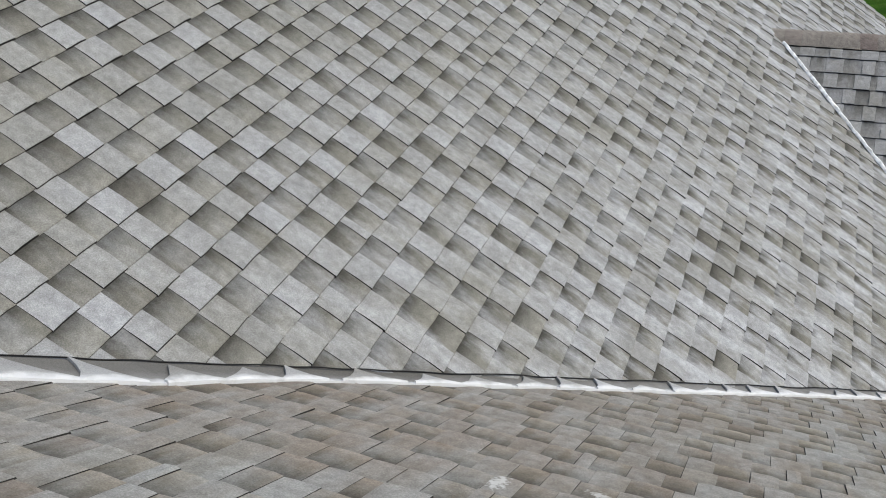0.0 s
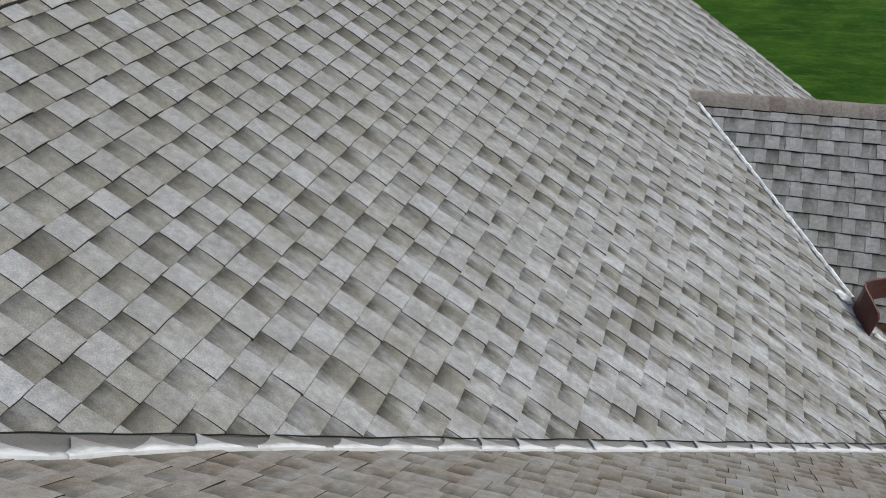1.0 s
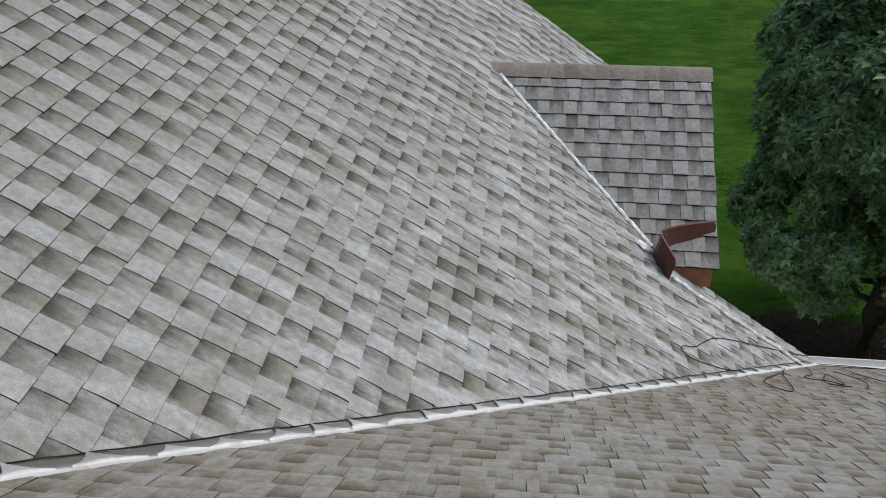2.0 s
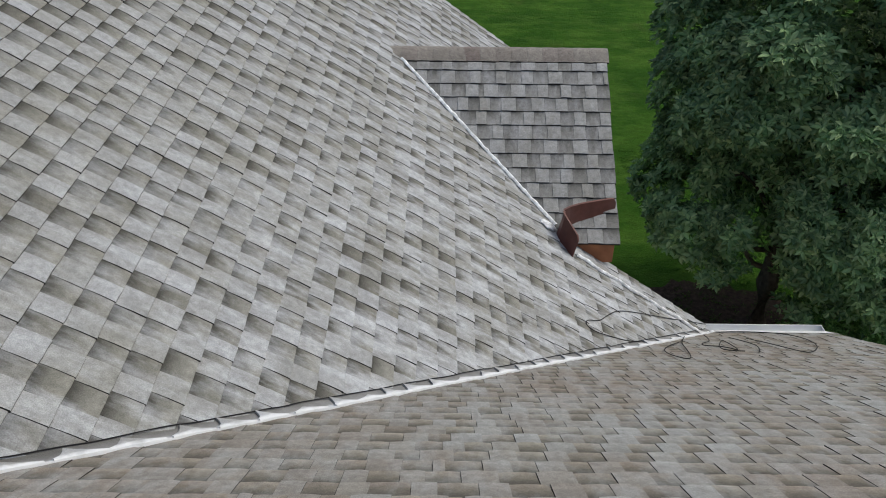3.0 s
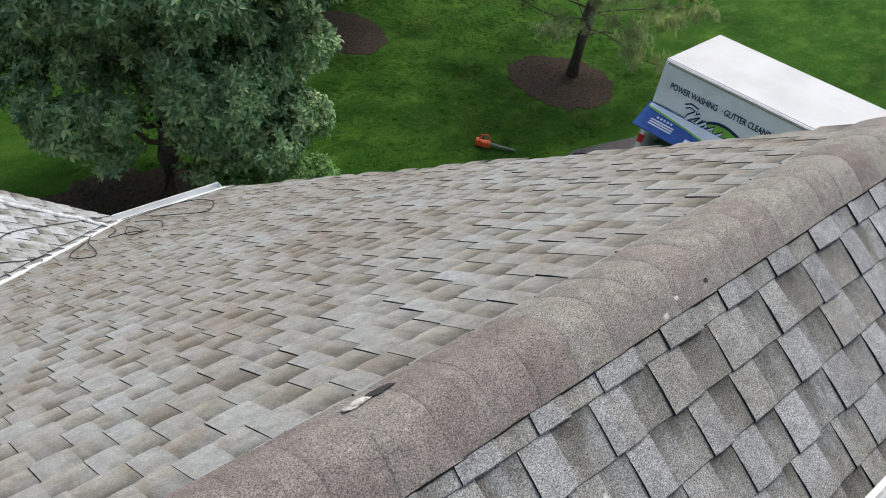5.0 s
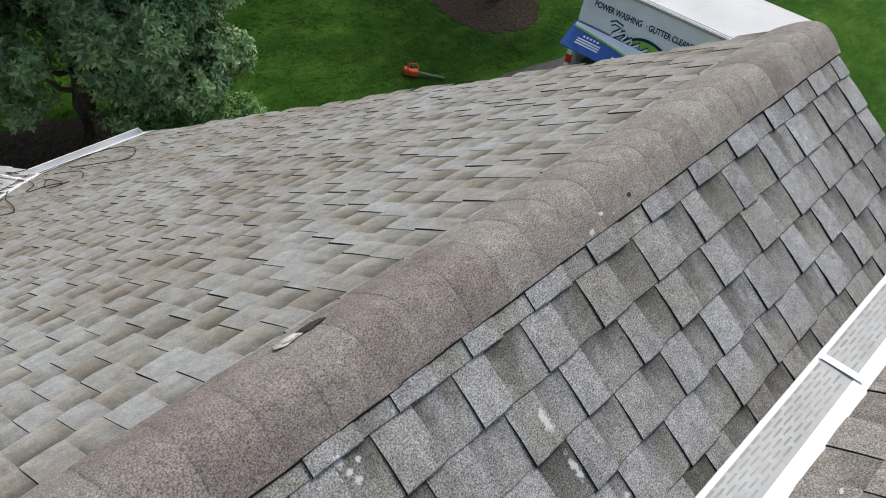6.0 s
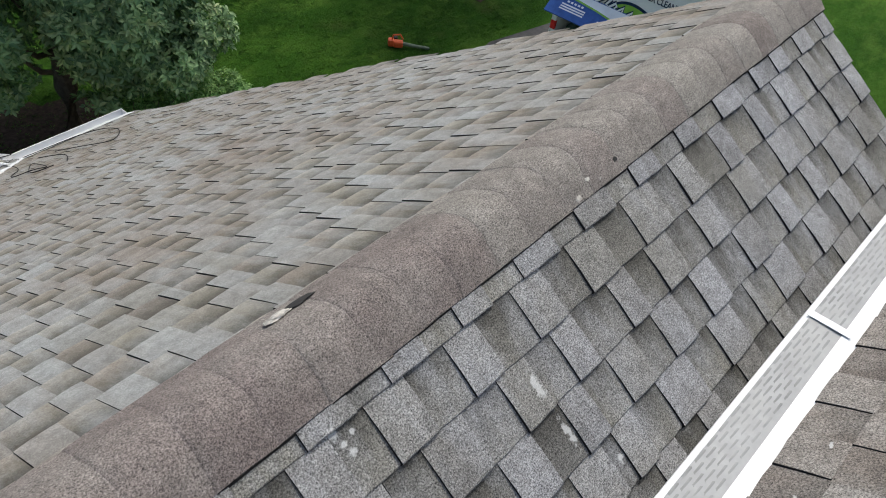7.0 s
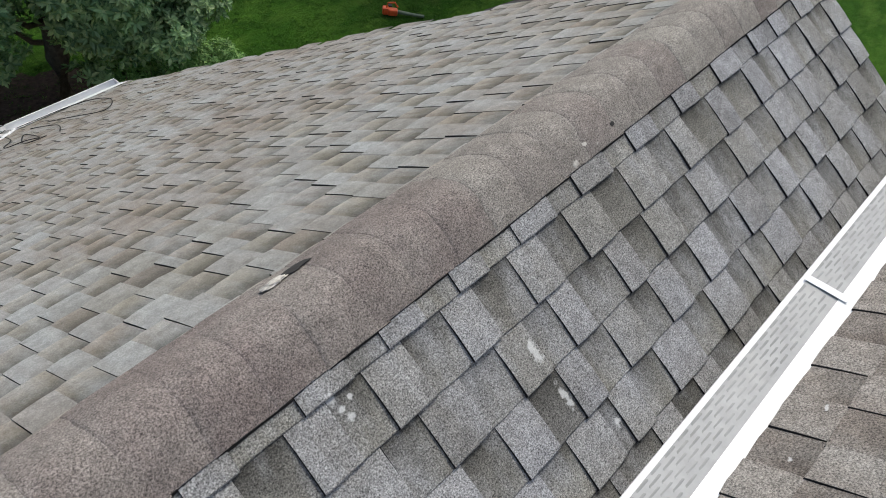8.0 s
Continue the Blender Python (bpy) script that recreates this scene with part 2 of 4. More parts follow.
# ---- building blocks ----
def mesh_object(name, verts, faces, mat, parent=None, label="", smooth=False):
    me = bpy.data.meshes.new(name)
    me.from_pydata([tuple(v) for v in verts], [], [tuple(f) for f in faces])
    me.materials.append(mat)
    if smooth:
        me.polygons.foreach_set("use_smooth", [True] * len(me.polygons))
    me.update()
    ob = new(name, me)
    ob.parent = parent
    if label:
        ob["label"] = label
    return ob


def part(name, bm, mat, parent=None, label="", smooth=False):
    me = bpy.data.meshes.new(name)
    bm.to_mesh(me)
    bm.free()
    me.materials.append(mat)
    if smooth:
        me.polygons.foreach_set("use_smooth", [True] * len(me.polygons))
    ob = new(name, me)
    ob.parent = parent
    if label:
        ob["label"] = label
    return ob


def empty(name, m, label, category, group=""):
    ob = new(name)
    ob.empty_display_size = 0.2
    ob.matrix_world = m
    return tagged(ob, label, category, group)


def box_bm(size, centre=(0, 0, 0), bevel=0.0, bm=None):
    out = bm or bmesh.new()
    made = bmesh.ops.create_cube(out, size=1.0)["verts"]
    for v in made:
        v.co = Vector((v.co.x * size[0] + centre[0], v.co.y * size[1] + centre[1], v.co.z * size[2] + centre[2]))
    if bevel:
        edges = list({e for v in made for e in v.link_edges})
        bmesh.ops.bevel(out, geom=edges, offset=bevel, segments=2, affect="EDGES", profile=0.6)
    return out


def prism(profile, a, b, axis):
    """Verts and faces of a closed outline swept from a to b along an axis. The outline is in (y, z) for x, (x, z) for y."""
    n = len(profile)
    put = (lambda p, s: (s, p[0], p[1])) if axis == "x" else (lambda p, s: (p[0], s, p[1]))
    verts = [put(p, a) for p in profile] + [put(p, b) for p in profile]
    faces = [tuple(range(n)), tuple(range(2 * n - 1, n - 1, -1))]
    faces += [(k, k + n, (k + 1) % n + n, (k + 1) % n) for k in range(n)]
    return verts, faces


def tube(points, radius, sides=6, bm=None, taper=1.0):
    out = bm or bmesh.new()
    rings, count = [], len(points)
    for k, p in enumerate(points):
        p = Vector(p)
        d = Vector(points[min(k + 1, count - 1)]) - Vector(points[max(k - 1, 0)])
        q = d.to_track_quat("Z", "Y") if d.length > 1e-9 else Vector((0, 0, 1)).to_track_quat("Z", "Y")
        r = radius * (1 + (taper - 1) * k / max(count - 1, 1))
        rings.append([out.verts.new(p + q @ Vector((r * math.cos(a), r * math.sin(a), 0))) for a in [2 * math.pi * s / sides for s in range(sides)]])
    for u, v in zip(rings, rings[1:]):
        for s in range(sides):
            out.faces.new((u[s], u[(s + 1) % sides], v[(s + 1) % sides], v[s]))
    out.faces.new(rings[0][::-1])
    out.faces.new(rings[-1])
    return out


# ---- the roofs in plan: x along the wing's ridge, y across it ----
PITCH_B, PITCH_A, PITCH_E = 0.686, 0.705, 0.720
A_TOP = -1.008          # the main slope's height over the wing's ridge line at x = 0
GABLE_X, GABLE_BACK, EAVE_Y = 4.770, 4.840, 5.251
E_RIDGE_Y, E_RIDGE_Z, E_RAKE_X, E_EAVE_Y = 6.838, -1.489, 2.724, 5.259
A_RAKE_NEAR, A_RAKE_FAR, A_HEAD = 5.34, 9.45, -2.12


def on_a(x):
    return A_TOP - PITCH_A * x


def on_e(y):
    return E_RIDGE_Z - PITCH_E * abs(E_RIDGE_Y - y)


def frame_of(origin, along, up):
    """A roof plane's own axes: along the courses, up the slope, out of the roof."""
    a, u = Vector(along).normalized(), Vector(up).normalized()
    n = a.cross(u)
    m = Matrix((a, u, n)).transposed().to_4x4()
    m.translation = Vector(origin) + Vector((0, 0, RIDGE))
    return m


# ---- shingle pieces ----
def tab_data(width, expo, lower, rng, cup, short=False, thick=1.0, ply=0.0085):
    """One tab: a slab with a rounded butt, cupped and a little uneven. lower: the recessed ply between two raised tabs."""
    top = (ply if lower else 0.0150) * thick
    length, cols = expo * (0.93 if short else 1.3), 4
    half = 0.0 if lower else 0.002
    verts, uvs = [], []
    lift = rng.uniform(0, 0.003)
    skew = rng.uniform(-0.004, 0.004)
    for c in range(cols):
        f = c / (cols - 1)
        x = half + f * (width - 2 * half)
        edge = abs(2 * f - 1)
        z = top + lift + cup * (1 - edge * edge) + (rng.uniform(-0.0008, 0.0008))
        y0 = rng.uniform(-0.0015, 0.0015) + skew * (f - 0.5)
        # the butt flares outward so its dark face shows as the shadow line below
        for y, h in ((y0 - 0.0035, -0.002), (y0, z - 0.0025), (y0 + 0.003, z), (expo * 0.5, z * 0.85), (length, 0.0025)):
            verts.append((x, y, h))
            uvs.append((f + (2.0 if lower else 0.0), y / expo))
    faces = []
    for c in range(cols - 1):
        for r in range(4):
            k = c * 5 + r
            faces.append((k, k + 5, k + 6, k + 1))
    faces.append((0, 1, 2, 3, 4))
    e = (cols - 1) * 5
    faces.append((e + 4, e + 3, e + 2, e + 1, e))
    return verts, faces, uvs


def tab_mesh(data, mat):
    verts, faces, uvs = data
    me = bpy.data.meshes.new("shingle")
    me.from_pydata(verts, [], faces)
    layer = me.uv_layers.new(name="UVMap")
    for loop in me.loops:
        layer.data[loop.index].uv = uvs[loop.vertex_index]
    me.materials.append(mat)
    me.materials.append(M_EDGE_SHADE)
    me.polygons.foreach_set("material_index", [k in edges_of(len(faces)) for k in range(len(faces))])
    return me


def edges_of(count):
    """The faces of a tab painted dark, for its cut edges and the shadow line below: the butt and the two sides."""
    return {0, 4, 8, count - 2, count - 1}


WIDTHS = [0.045, 0.10, 0.112, 0.124, 0.138, 0.16, 0.084]


def shingle_slope(parent, plane, rows, expo, spans, mat, seed, near, cup=0.0015, picks=(1, 2, 2, 3, 3, 4), shift=0.0, sliver=0.04, short=lambda k, s: False, thick=1.0, ply=0.0085):
    """Courses of laminated shingles: raised tabs and recessed plies in turn. spans(k) gives the stretches along course k;
    near(place) picks the tabs that are objects of their own."""
    rng = random.Random(seed)
    library, shared = {}, {}
    for lower in (False, True):
        for w in range(len(WIDTHS)):
            for v in range(3):
                for cut in (False, True):
                    library[lower, w, v, cut] = tab_data(WIDTHS[w] + (0.006 if lower else 0), expo, lower, rng, cup, cut, thick, ply)
    verts, faces, uvs, single = [], [], [], 0
    for k in rows:
        for lo, hi in spans(k):
            s, lower = hi, rng.random() < 0.5
            while s > lo:
                w, v = 0 if rng.random() < sliver else rng.choice(picks), rng.randrange(3)
                s -= WIDTHS[w]
                m = plane @ Matrix.Translation((s, (k + shift) * expo + rng.uniform(-0.002, 0.002), 0)) @ Matrix.Rotation(rng.uniform(-0.006, 0.006), 4, "Z")
                key = (lower, w, v, short(k, s))
                if single < 298 and near(m.translation):
                    if key not in shared:
                        shared[key] = tab_mesh(library[key], mat)
                    ob = new("shingle", shared[key])
                    ob.parent = parent
                    ob.matrix_world = m
                    single += 1
                else:
                    dv, df, du = library[key]
                    base = len(verts)
                    verts += [tuple(m @ Vector(p)) for p in dv]
                    faces += [tuple(base + i for i in f) for f in df]
                    uvs += du
                lower = not lower
    if verts:
        me = bpy.data.meshes.new("shingle_field")
        me.from_pydata(verts, [], faces)
        layer = me.uv_layers.new(name="UVMap")
        index = np.empty(len(me.loops), dtype=np.int32)
        me.loops.foreach_get("vertex_index", index)
        layer.data.foreach_set("uv", np.array(uvs, dtype=np.float32)[index].ravel())
        me.materials.append(mat)
        me.materials.append(M_EDGE_SHADE)
        me.polygons.foreach_set("material_index", [k % 14 in edges_of(14) for k in range(len(faces))])
        ob = new("shingle_field", me)
        ob.parent = parent
        tagged(ob, "courses of weathered laminated asphalt shingles", kind="stuff")


# ---- ground ----
def ground_sheet():
    verts, faces = [], []
    steps = [-400, -120, -50, -20, -8, 0, 4, 8, 12, 16, 20, 24, 28, 34, 45, 70, 130, 400]
    for y in steps:
        for x in steps:
            far = max(0.0, math.hypot(x - 8, y - 6) - 22)
            verts.append((x, y, 0.10 * noise.noise(Vector((x * 0.11, y * 0.11, 0))) * min(1, far / 6)))
    n = len(steps)
    for j in range(n - 1):
        for i in range(n - 1):
            faces.append((j * n + i, j * n + i + 1, (j + 1) * n + i + 1, (j + 1) * n + i))
    return tagged(mesh_object("ground", verts, faces, M_LAWN, smooth=True), "mown green lawn with paler streaks", "lawn", kind="structure")


ground_sheet()


def flat_patch(name, outline, z, mat, label, category, kind="structure", thick=0.008):
    n = len(outline)
    verts = [(x, y, z + thick) for x, y in outline] + [(x, y, z - 0.05) for x, y in outline]
    faces = [tuple(range(n))] + [(k, k + n, (k + 1) % n + n, (k + 1) % n) for k in range(n)]
    return tagged(mesh_object(name, verts, faces, mat), label, category, kind=kind)


def ragged_ring(cx, cy, rx, ry, seed, n=180):
    out = []
    for k in range(n):
        a = 2 * math.pi * k / n
        at = Vector((math.cos(a), math.sin(a), seed * 3.7))
        r = 1 + 0.16 * noise.noise(at * 1.4) + 0.10 * noise.noise(at * 6) + 0.07 * noise.noise(at * 22)
        out.append((cx + rx * r * math.cos(a), cy + ry * r * math.sin(a)))
    return out


flat_patch("road", [(12.9, 6.9), (13.6, 7.05), (15.2, 6.75), (17.2, 6.6), (18.0, -40.0), (10.5, -40.0), (11.2, 5.2), (12.2, 6.4)], 0.0, M_ASPHALT, "grey asphalt driveway beside the lawn", "driveway")
for cx, cy, rx_, ry_, seed in ((15.62, 9.2, 1.32, 1.18, 1), (12.45, 13.25, 0.98, 1.1, 2), (5.4, 8.6, 2.6, 1.9, 3), (21.3, 19.2, 1.6, 1.1, 4)):
    flat_patch("mulch_bed", ragged_ring(cx, cy, rx_, ry_, seed), 0.0, M_MULCH, "round bed of brown bark mulch in the lawn", "mulch bed")


# ---- house body under the roofs ----
def house_walls():
    drop = 0.14
    body = lambda y: RIDGE - PITCH_B * abs(y) - drop
    v, f = prism([(-1.05, 0), (EAVE_Y - 0.35, 0), (EAVE_Y - 0.35, body(EAVE_Y - 0.35)), (0, RIDGE - drop), (-1.05, body(1.05))], -1.5, GABLE_X - 0.18, "x")
    tagged(mesh_object("wall_wing", v, f, M_SIDING), "pale siding walls under the wing's roof", "wall", kind="structure")
    a = lambda x: RIDGE + on_a(x) - drop
    v, f = prism([(A_HEAD, 0), (2.3, 0), (2.3, a(2.3)), (A_HEAD, a(A_HEAD))], 0.2, A_RAKE_FAR - 0.2, "y")
    tagged(mesh_object("wall_main", v, f, M_SIDING), "pale siding walls under the main roof", "wall", kind="structure")
    e = lambda y: RIDGE + on_e(y) - drop
    v, f = prism([(5.42, 0), (2 * E_RIDGE_Y - 5.42, 0), (2 * E_RIDGE_Y - 5.42, e(5.42)), (E_RIDGE_Y, e(E_RIDGE_Y)), (5.42, e(5.42))], 2.31, E_RAKE_X - 0.12, "x")
    tagged(mesh_object("wall_dormer", v, f, M_SIDING), "pale siding wall under the front gable", "wall", kind="structure")
    v, f = prism([(-4.5, 0), (-1.06, 0), (-1.06, RIDGE - 0.42), (-4.5, RIDGE + 2.0)], -1.5, 5.0, "x")
    tagged(mesh_object("wall_upper", v, f, M_SIDING), "pale siding wall under the upper roof", "wall", kind="structure")


house_walls()


def deck(name, corners, label, thick=0.035):
    """A roof's boarding: a slab under the shingles, from corners listed round it."""
    c = [Vector(p) + Vector((0, 0, RIDGE)) for p in corners]
    n = (c[1] - c[0]).cross(c[2] - c[0]).normalized()
    if n.z < 0:
        c, n = c[::-1], -n
    k = len(c)
    verts = [p - n * 0.004 for p in c] + [p - n * thick for p in c]
    faces = [tuple(range(k)), tuple(range(2 * k - 1, k - 1, -1))] + [(i, i + k, (i + 1) % k + k, (i + 1) % k) for i in range(k)]
    return tagged(mesh_object(name, verts, faces, M_FELT), label, "roof", kind="structure")


ridge_x = A_TOP / PITCH_A
valley_x = (A_TOP + PITCH_B * EAVE_Y) / PITCH_A
roof_a = deck("roof_main", [(A_HEAD, -0.6, on_a(A_HEAD)), (A_HEAD, A_RAKE_FAR, on_a(A_HEAD)), (2.35, A_RAKE_FAR, on_a(2.35)), (2.35, A_RAKE_NEAR, on_a(2.35)),
                            (valley_x, A_RAKE_NEAR, on_a(valley_x)), (valley_x, EAVE_Y, on_a(valley_x)), (ridge_x, 0, 0), (ridge_x, -0.6, 0)],
              "large main roof slope of weathered grey shingles")
roof_b = deck("roof_wing", [(ridge_x, 0, 0), (GABLE_X, 0, 0), (GABLE_X, EAVE_Y, -PITCH_B * EAVE_Y), (valley_x, EAVE_Y, -PITCH_B * EAVE_Y)],
              "wing roof slope of tan-grey laminated shingles")
deck("roof_wing_top", [(ridge_x - 0.6, 0, 0), (0.26, 0, 0), (0.26, -0.45, PITCH_B * 0.45), (ridge_x - 0.6, -0.45, PITCH_B * 0.45)], "upper strip of the wing's shingled slope")
roof_c = deck("roof_wing_back", [(0.27, 0, 0), (GABLE_BACK, 0, 0), (GABLE_BACK, -1.2, -PITCH_B * 1.2), (0.27, -1.2, -PITCH_B * 1.2)],
              "back slope of blue-grey granular shingles under the ridge")
roof_e = deck("roof_dormer", [(0.3, E_RIDGE_Y, E_RIDGE_Z), (E_RAKE_X, E_RIDGE_Y, E_RIDGE_Z), (E_RAKE_X, E_EAVE_Y, on_e(E_EAVE_Y)), (2.2, E_EAVE_Y, on_e(E_EAVE_Y))],
              "front gable roof slope of grey shingles", 0.012)
roof_e_far = deck("roof_dormer_far", [(0.3, E_RIDGE_Y, E_RIDGE_Z), (E_RAKE_X, E_RIDGE_Y, E_RIDGE_Z), (E_RAKE_X, 2 * E_RIDGE_Y - E_EAVE_Y, on_e(E_EAVE_Y)), (2.2, 2 * E_RIDGE_Y - E_EAVE_Y, on_e(E_EAVE_Y))],
                  "far slope of the front gable roof")
D_EAVE_Y, D_EAVE_Z, D_PITCH = -0.785, -0.285, 0.67
TURN_D = Matrix.Rotation(radians(-1.7), 4, "Z")
spot_d = lambda x, y, lift=0.0: tuple(TURN_D @ Vector((x, y, D_EAVE_Z + D_PITCH * (D_EAVE_Y - y) + lift)))
roof_d = deck("roof_upper", [spot_d(-1.5, D_EAVE_Y), spot_d(5.2, D_EAVE_Y), spot_d(5.2, -4.6), spot_d(-1.5, -4.6)], "upper roof slope of brown shingles behind a white gutter")


# ---- gutters ----
def strip(profile, a, b, turn=None):
    """A thin bent sheet: an open outline in (y, z) with thickness, swept along x."""
    back = []
    for k, p in enumerate(profile):
        q0, q1 = profile[max(k - 1, 0)], profile[min(k + 1, len(profile) - 1)]
        d = Vector((q1[0] - q0[0], q1[1] - q0[1])).normalized()
        back.append((p[0] - d.y * 0.002, p[1] + d.x * 0.002))
    v, f = prism(list(profile) + back[::-1], a, b, "x")
    n = len(profile)
    caps = []
    sides = f[2:]
    total = 2 * n
    for k in range(n - 1):
        caps.append((k, k + 1, total - 2 - k, total - 1 - k))
        caps.append((total + total - 1 - k, total + total - 2 - k, total + k + 1, total + k))
    v = [tuple((turn @ Vector(p)) if turn else p) for p in v]
    return [(p[0], p[1], p[2] + RIDGE) for p in v], sides + caps


def guarded_gutter():
    ob = empty("gutter", pose(0, 0, 0), "white eave gutter with a grey louvred leaf guard", "gutter")
    lip, z = -0.63, D_EAVE_Z - 0.012
    v, f = strip([(lip - 0.010, z + 0.002), (lip + 0.003, z + 0.004), (lip + 0.005, z - 0.010), (lip - 0.004, z - 0.03), (lip - 0.03, z - 0.07), (lip - 0.03, z - 0.105), (lip - 0.13, z - 0.105), (lip - 0.13, z)], -1.4, 5.2, TURN_D)
    mesh_object("trough", v, f, M_WHITE, ob, "white aluminium trough")
    for a, b in ((-1.4, 3.462), (3.482, 5.2)):
        v, f = strip([(lip - 0.112, z + 0.009), (lip - 0.06, z + 0.008), (lip - 0.011, z + 0.006)], a, b, TURN_D)
        mesh_object("leaf_guard", v, f, M_GUARD, ob, "light grey perforated guard panel")
    v, f = strip([(lip - 0.19, z + 0.014), (lip - 0.150, z + 0.0125), (lip - 0.108, z + 0.0115)], -1.4, 5.2, TURN_D)
    mesh_object("flange", v, f, M_WHITE, ob, "white flange under the shingles")
    v, f = strip([(lip - 0.130, z + 0.018), (lip - 0.110, z + 0.0165), (lip - 0.06, z + 0.014), (lip - 0.004, z + 0.010)], 3.458, 3.486, TURN_D)
    mesh_object("joint_strap", v, f, M_WHITE, ob, "white strap over the joint")
    # louvre slots drawn as slightly raised strips in the darker grey
    verts, faces, uneven = [], [], random.Random(5)
    for row in range(6):
        y = lip - 0.020 - row * 0.0148
        zz = z + 0.0075 + (lip - 0.011 - y) * 0.03
        x = 1.6 + (row % 2) * 0.031
        while x < 5.1:
            if not 3.42 < x < 3.49:
                base, long, wide, high = len(verts), 0.047 + uneven.uniform(-0.004, 0.004), 0.0082, 0.0014
                ring = [(0, wide * 0.5), (0.004, wide), (long - 0.004, wide), (long, wide * 0.5), (long - 0.004, 0), (0.004, 0)]
                for h in (-0.002, high):
                    verts += [TURN_D @ Vector((x + p, y + r, zz + h - (0 if h < 0 else 0.0012 * (r == 0)))) for p, r in ring]
                faces += [tuple(base + 6 + i for i in range(6))] + [(base + i, base + (i + 1) % 6, base + 6 + (i + 1) % 6, base + 6 + i) for i in range(6)]
            x += 0.062
    louvers = mesh_object("louvers", [(p.x, p.y, p.z + RIDGE) for p in verts], faces, M_SLOT_SHADE, ob, "rows of louvre slots, raised strips darkened for their shade")
    louvers["kind"] = "stuff"


def eave_gutter():
    ob = empty("gutter", pose(0, 0, 0), "short white open gutter along the wing's eave", "gutter")
    z = -PITCH_B * EAVE_Y
    a, b = valley_x - 0.08, GABLE_X + 0.02
    v, f = strip([(EAVE_Y - 0.10, z + 0.085), (EAVE_Y + 0.012, z + 0.012), (EAVE_Y + 0.014, z - 0.03)], a, b)
    mesh_object("drip_edge", v, f, M_WHITE, ob, "white drip edge")
    v, f = strip([(EAVE_Y + 0.02, z - 0.005), (EAVE_Y + 0.02, z - 0.10), (EAVE_Y + 0.10, z - 0.10), (EAVE_Y + 0.115, z - 0.06), (EAVE_Y + 0.135, z - 0.01), (EAVE_Y + 0.12, z - 0.004)], a, b)
    mesh_object("trough", v, f, M_WHITE, ob, "white aluminium trough")
    v, f = prism([(EAVE_Y + 0.02, z - 0.005), (EAVE_Y + 0.02, z - 0.10), (EAVE_Y + 0.10, z - 0.10), (EAVE_Y + 0.135, z - 0.008)], b, b + 0.003, "x")
    mesh_object("end_cap", [(p[0], p[1], p[2] + RIDGE) for p in v], f, M_WHITE, ob, "white end cap")


guarded_gutter()
eave_gutter()


# ---- ridge caps ----
def cap_height(y, left, right, pitch):
    """The rounded back of a ridge cap over the ridge line; its edges settle onto the shingles."""
    edge = right if y > 0 else left
    return -pitch * (math.hypot(y, 0.06) - 0.06) + 0.012 - 0.025 * (y / edge) ** 2


def ridge_caps(parent, x0, x1, y0, z0, left, right, pitch, expo, seed, mat, turn=None):
    """Bent cap shingles lapped along a ridge. left and right: how far they reach down either slope."""
    rng = random.Random(seed)
    meshes = []
    for v in range(4):
        verts, faces, cols = [], [], 13
        wob = [rng.uniform(-0.0035, 0.0035) for _ in range(cols)]
        for k in range(cols):
            f = k / (cols - 1)
            y = -left + f * (left + right)
            z = cap_height(y, left, right, pitch)
            for s, lift in ((wob[k] - 0.005, -0.0004), (wob[k], 0.0018), (0.008 + wob[k], 0.0028), (expo * 0.4, 0.0046), (expo * 0.8, 0.0022), (expo * 1.25, -0.001)):
                verts.append((s, y, z + lift))
        for k in range(cols - 1):
            for r in range(5):
                i = k * 6 + r
                faces.append((i, i + 1, i + 7, i + 6))
        tops = [0] * len(faces)
        soft = [f % 5 != 0 for f in range(len(faces))] + [False, False]
        e = (cols - 1) * 6
        under = len(verts)
        # dark side skirts stand in for the shaded gap under the cap
        for k in (0, cols - 1):
            for r in (1, 5):
                p = verts[k * 6 + r]
                verts.append((p[0], p[1], p[2] - 0.016))
        faces += [(1, 5, under + 1, under), (e + 5, e + 1, under + 2, under + 3)]
        me = bpy.data.meshes.new("ridge_shingle")
        me.from_pydata(verts, [], faces)
        me.materials.append(mat)
        me.materials.append(M_EDGE_SHADE)
        me.polygons.foreach_set("material_index", tops + [1, 1])
        me.polygons.foreach_set("use_smooth", soft)
        meshes.append(me)
    step = (x1 - x0 - 0.25 * expo) / round((x1 - x0 - 0.25 * expo) / expo)
    x = x0
    while x < x1 - 1.2 * step:
        ob = new("ridge_shingle", meshes[rng.randrange(4)])
        ob.parent = parent
        ob.matrix_world = (turn or Matrix()) @ Matrix.Translation((x, y0 + rng.uniform(-0.0015, 0.0015), z0 + RIDGE)) @ Matrix.Rotation(rng.uniform(-0.012, 0.012), 4, "Z")
        x += step


cap_line = tagged(new("ridge_cap"), "rounded purple-brown ridge cap of lapped shingles", "ridge cap", kind="structure")
ridge_caps(cap_line, 0.32, GABLE_BACK + 0.01, 0.0, 0.004, 0.12, 0.165, PITCH_B, 0.142, 11, M_CAP)
cap_dormer = tagged(new("ridge_cap"), "brown ridge cap along the front gable", "ridge cap", kind="structure")
ridge_caps(cap_dormer, (A_TOP - E_RIDGE_Z) / PITCH_A - 0.03, E_RAKE_X + 0.02, E_RIDGE_Y, E_RIDGE_Z + 0.004, 0.13, 0.13, PITCH_E, 0.143, 12, M_CAP)

cap_main = tagged(new("ridge_cap"), "grey-brown ridge cap along the main roof's top", "ridge cap", kind="structure")
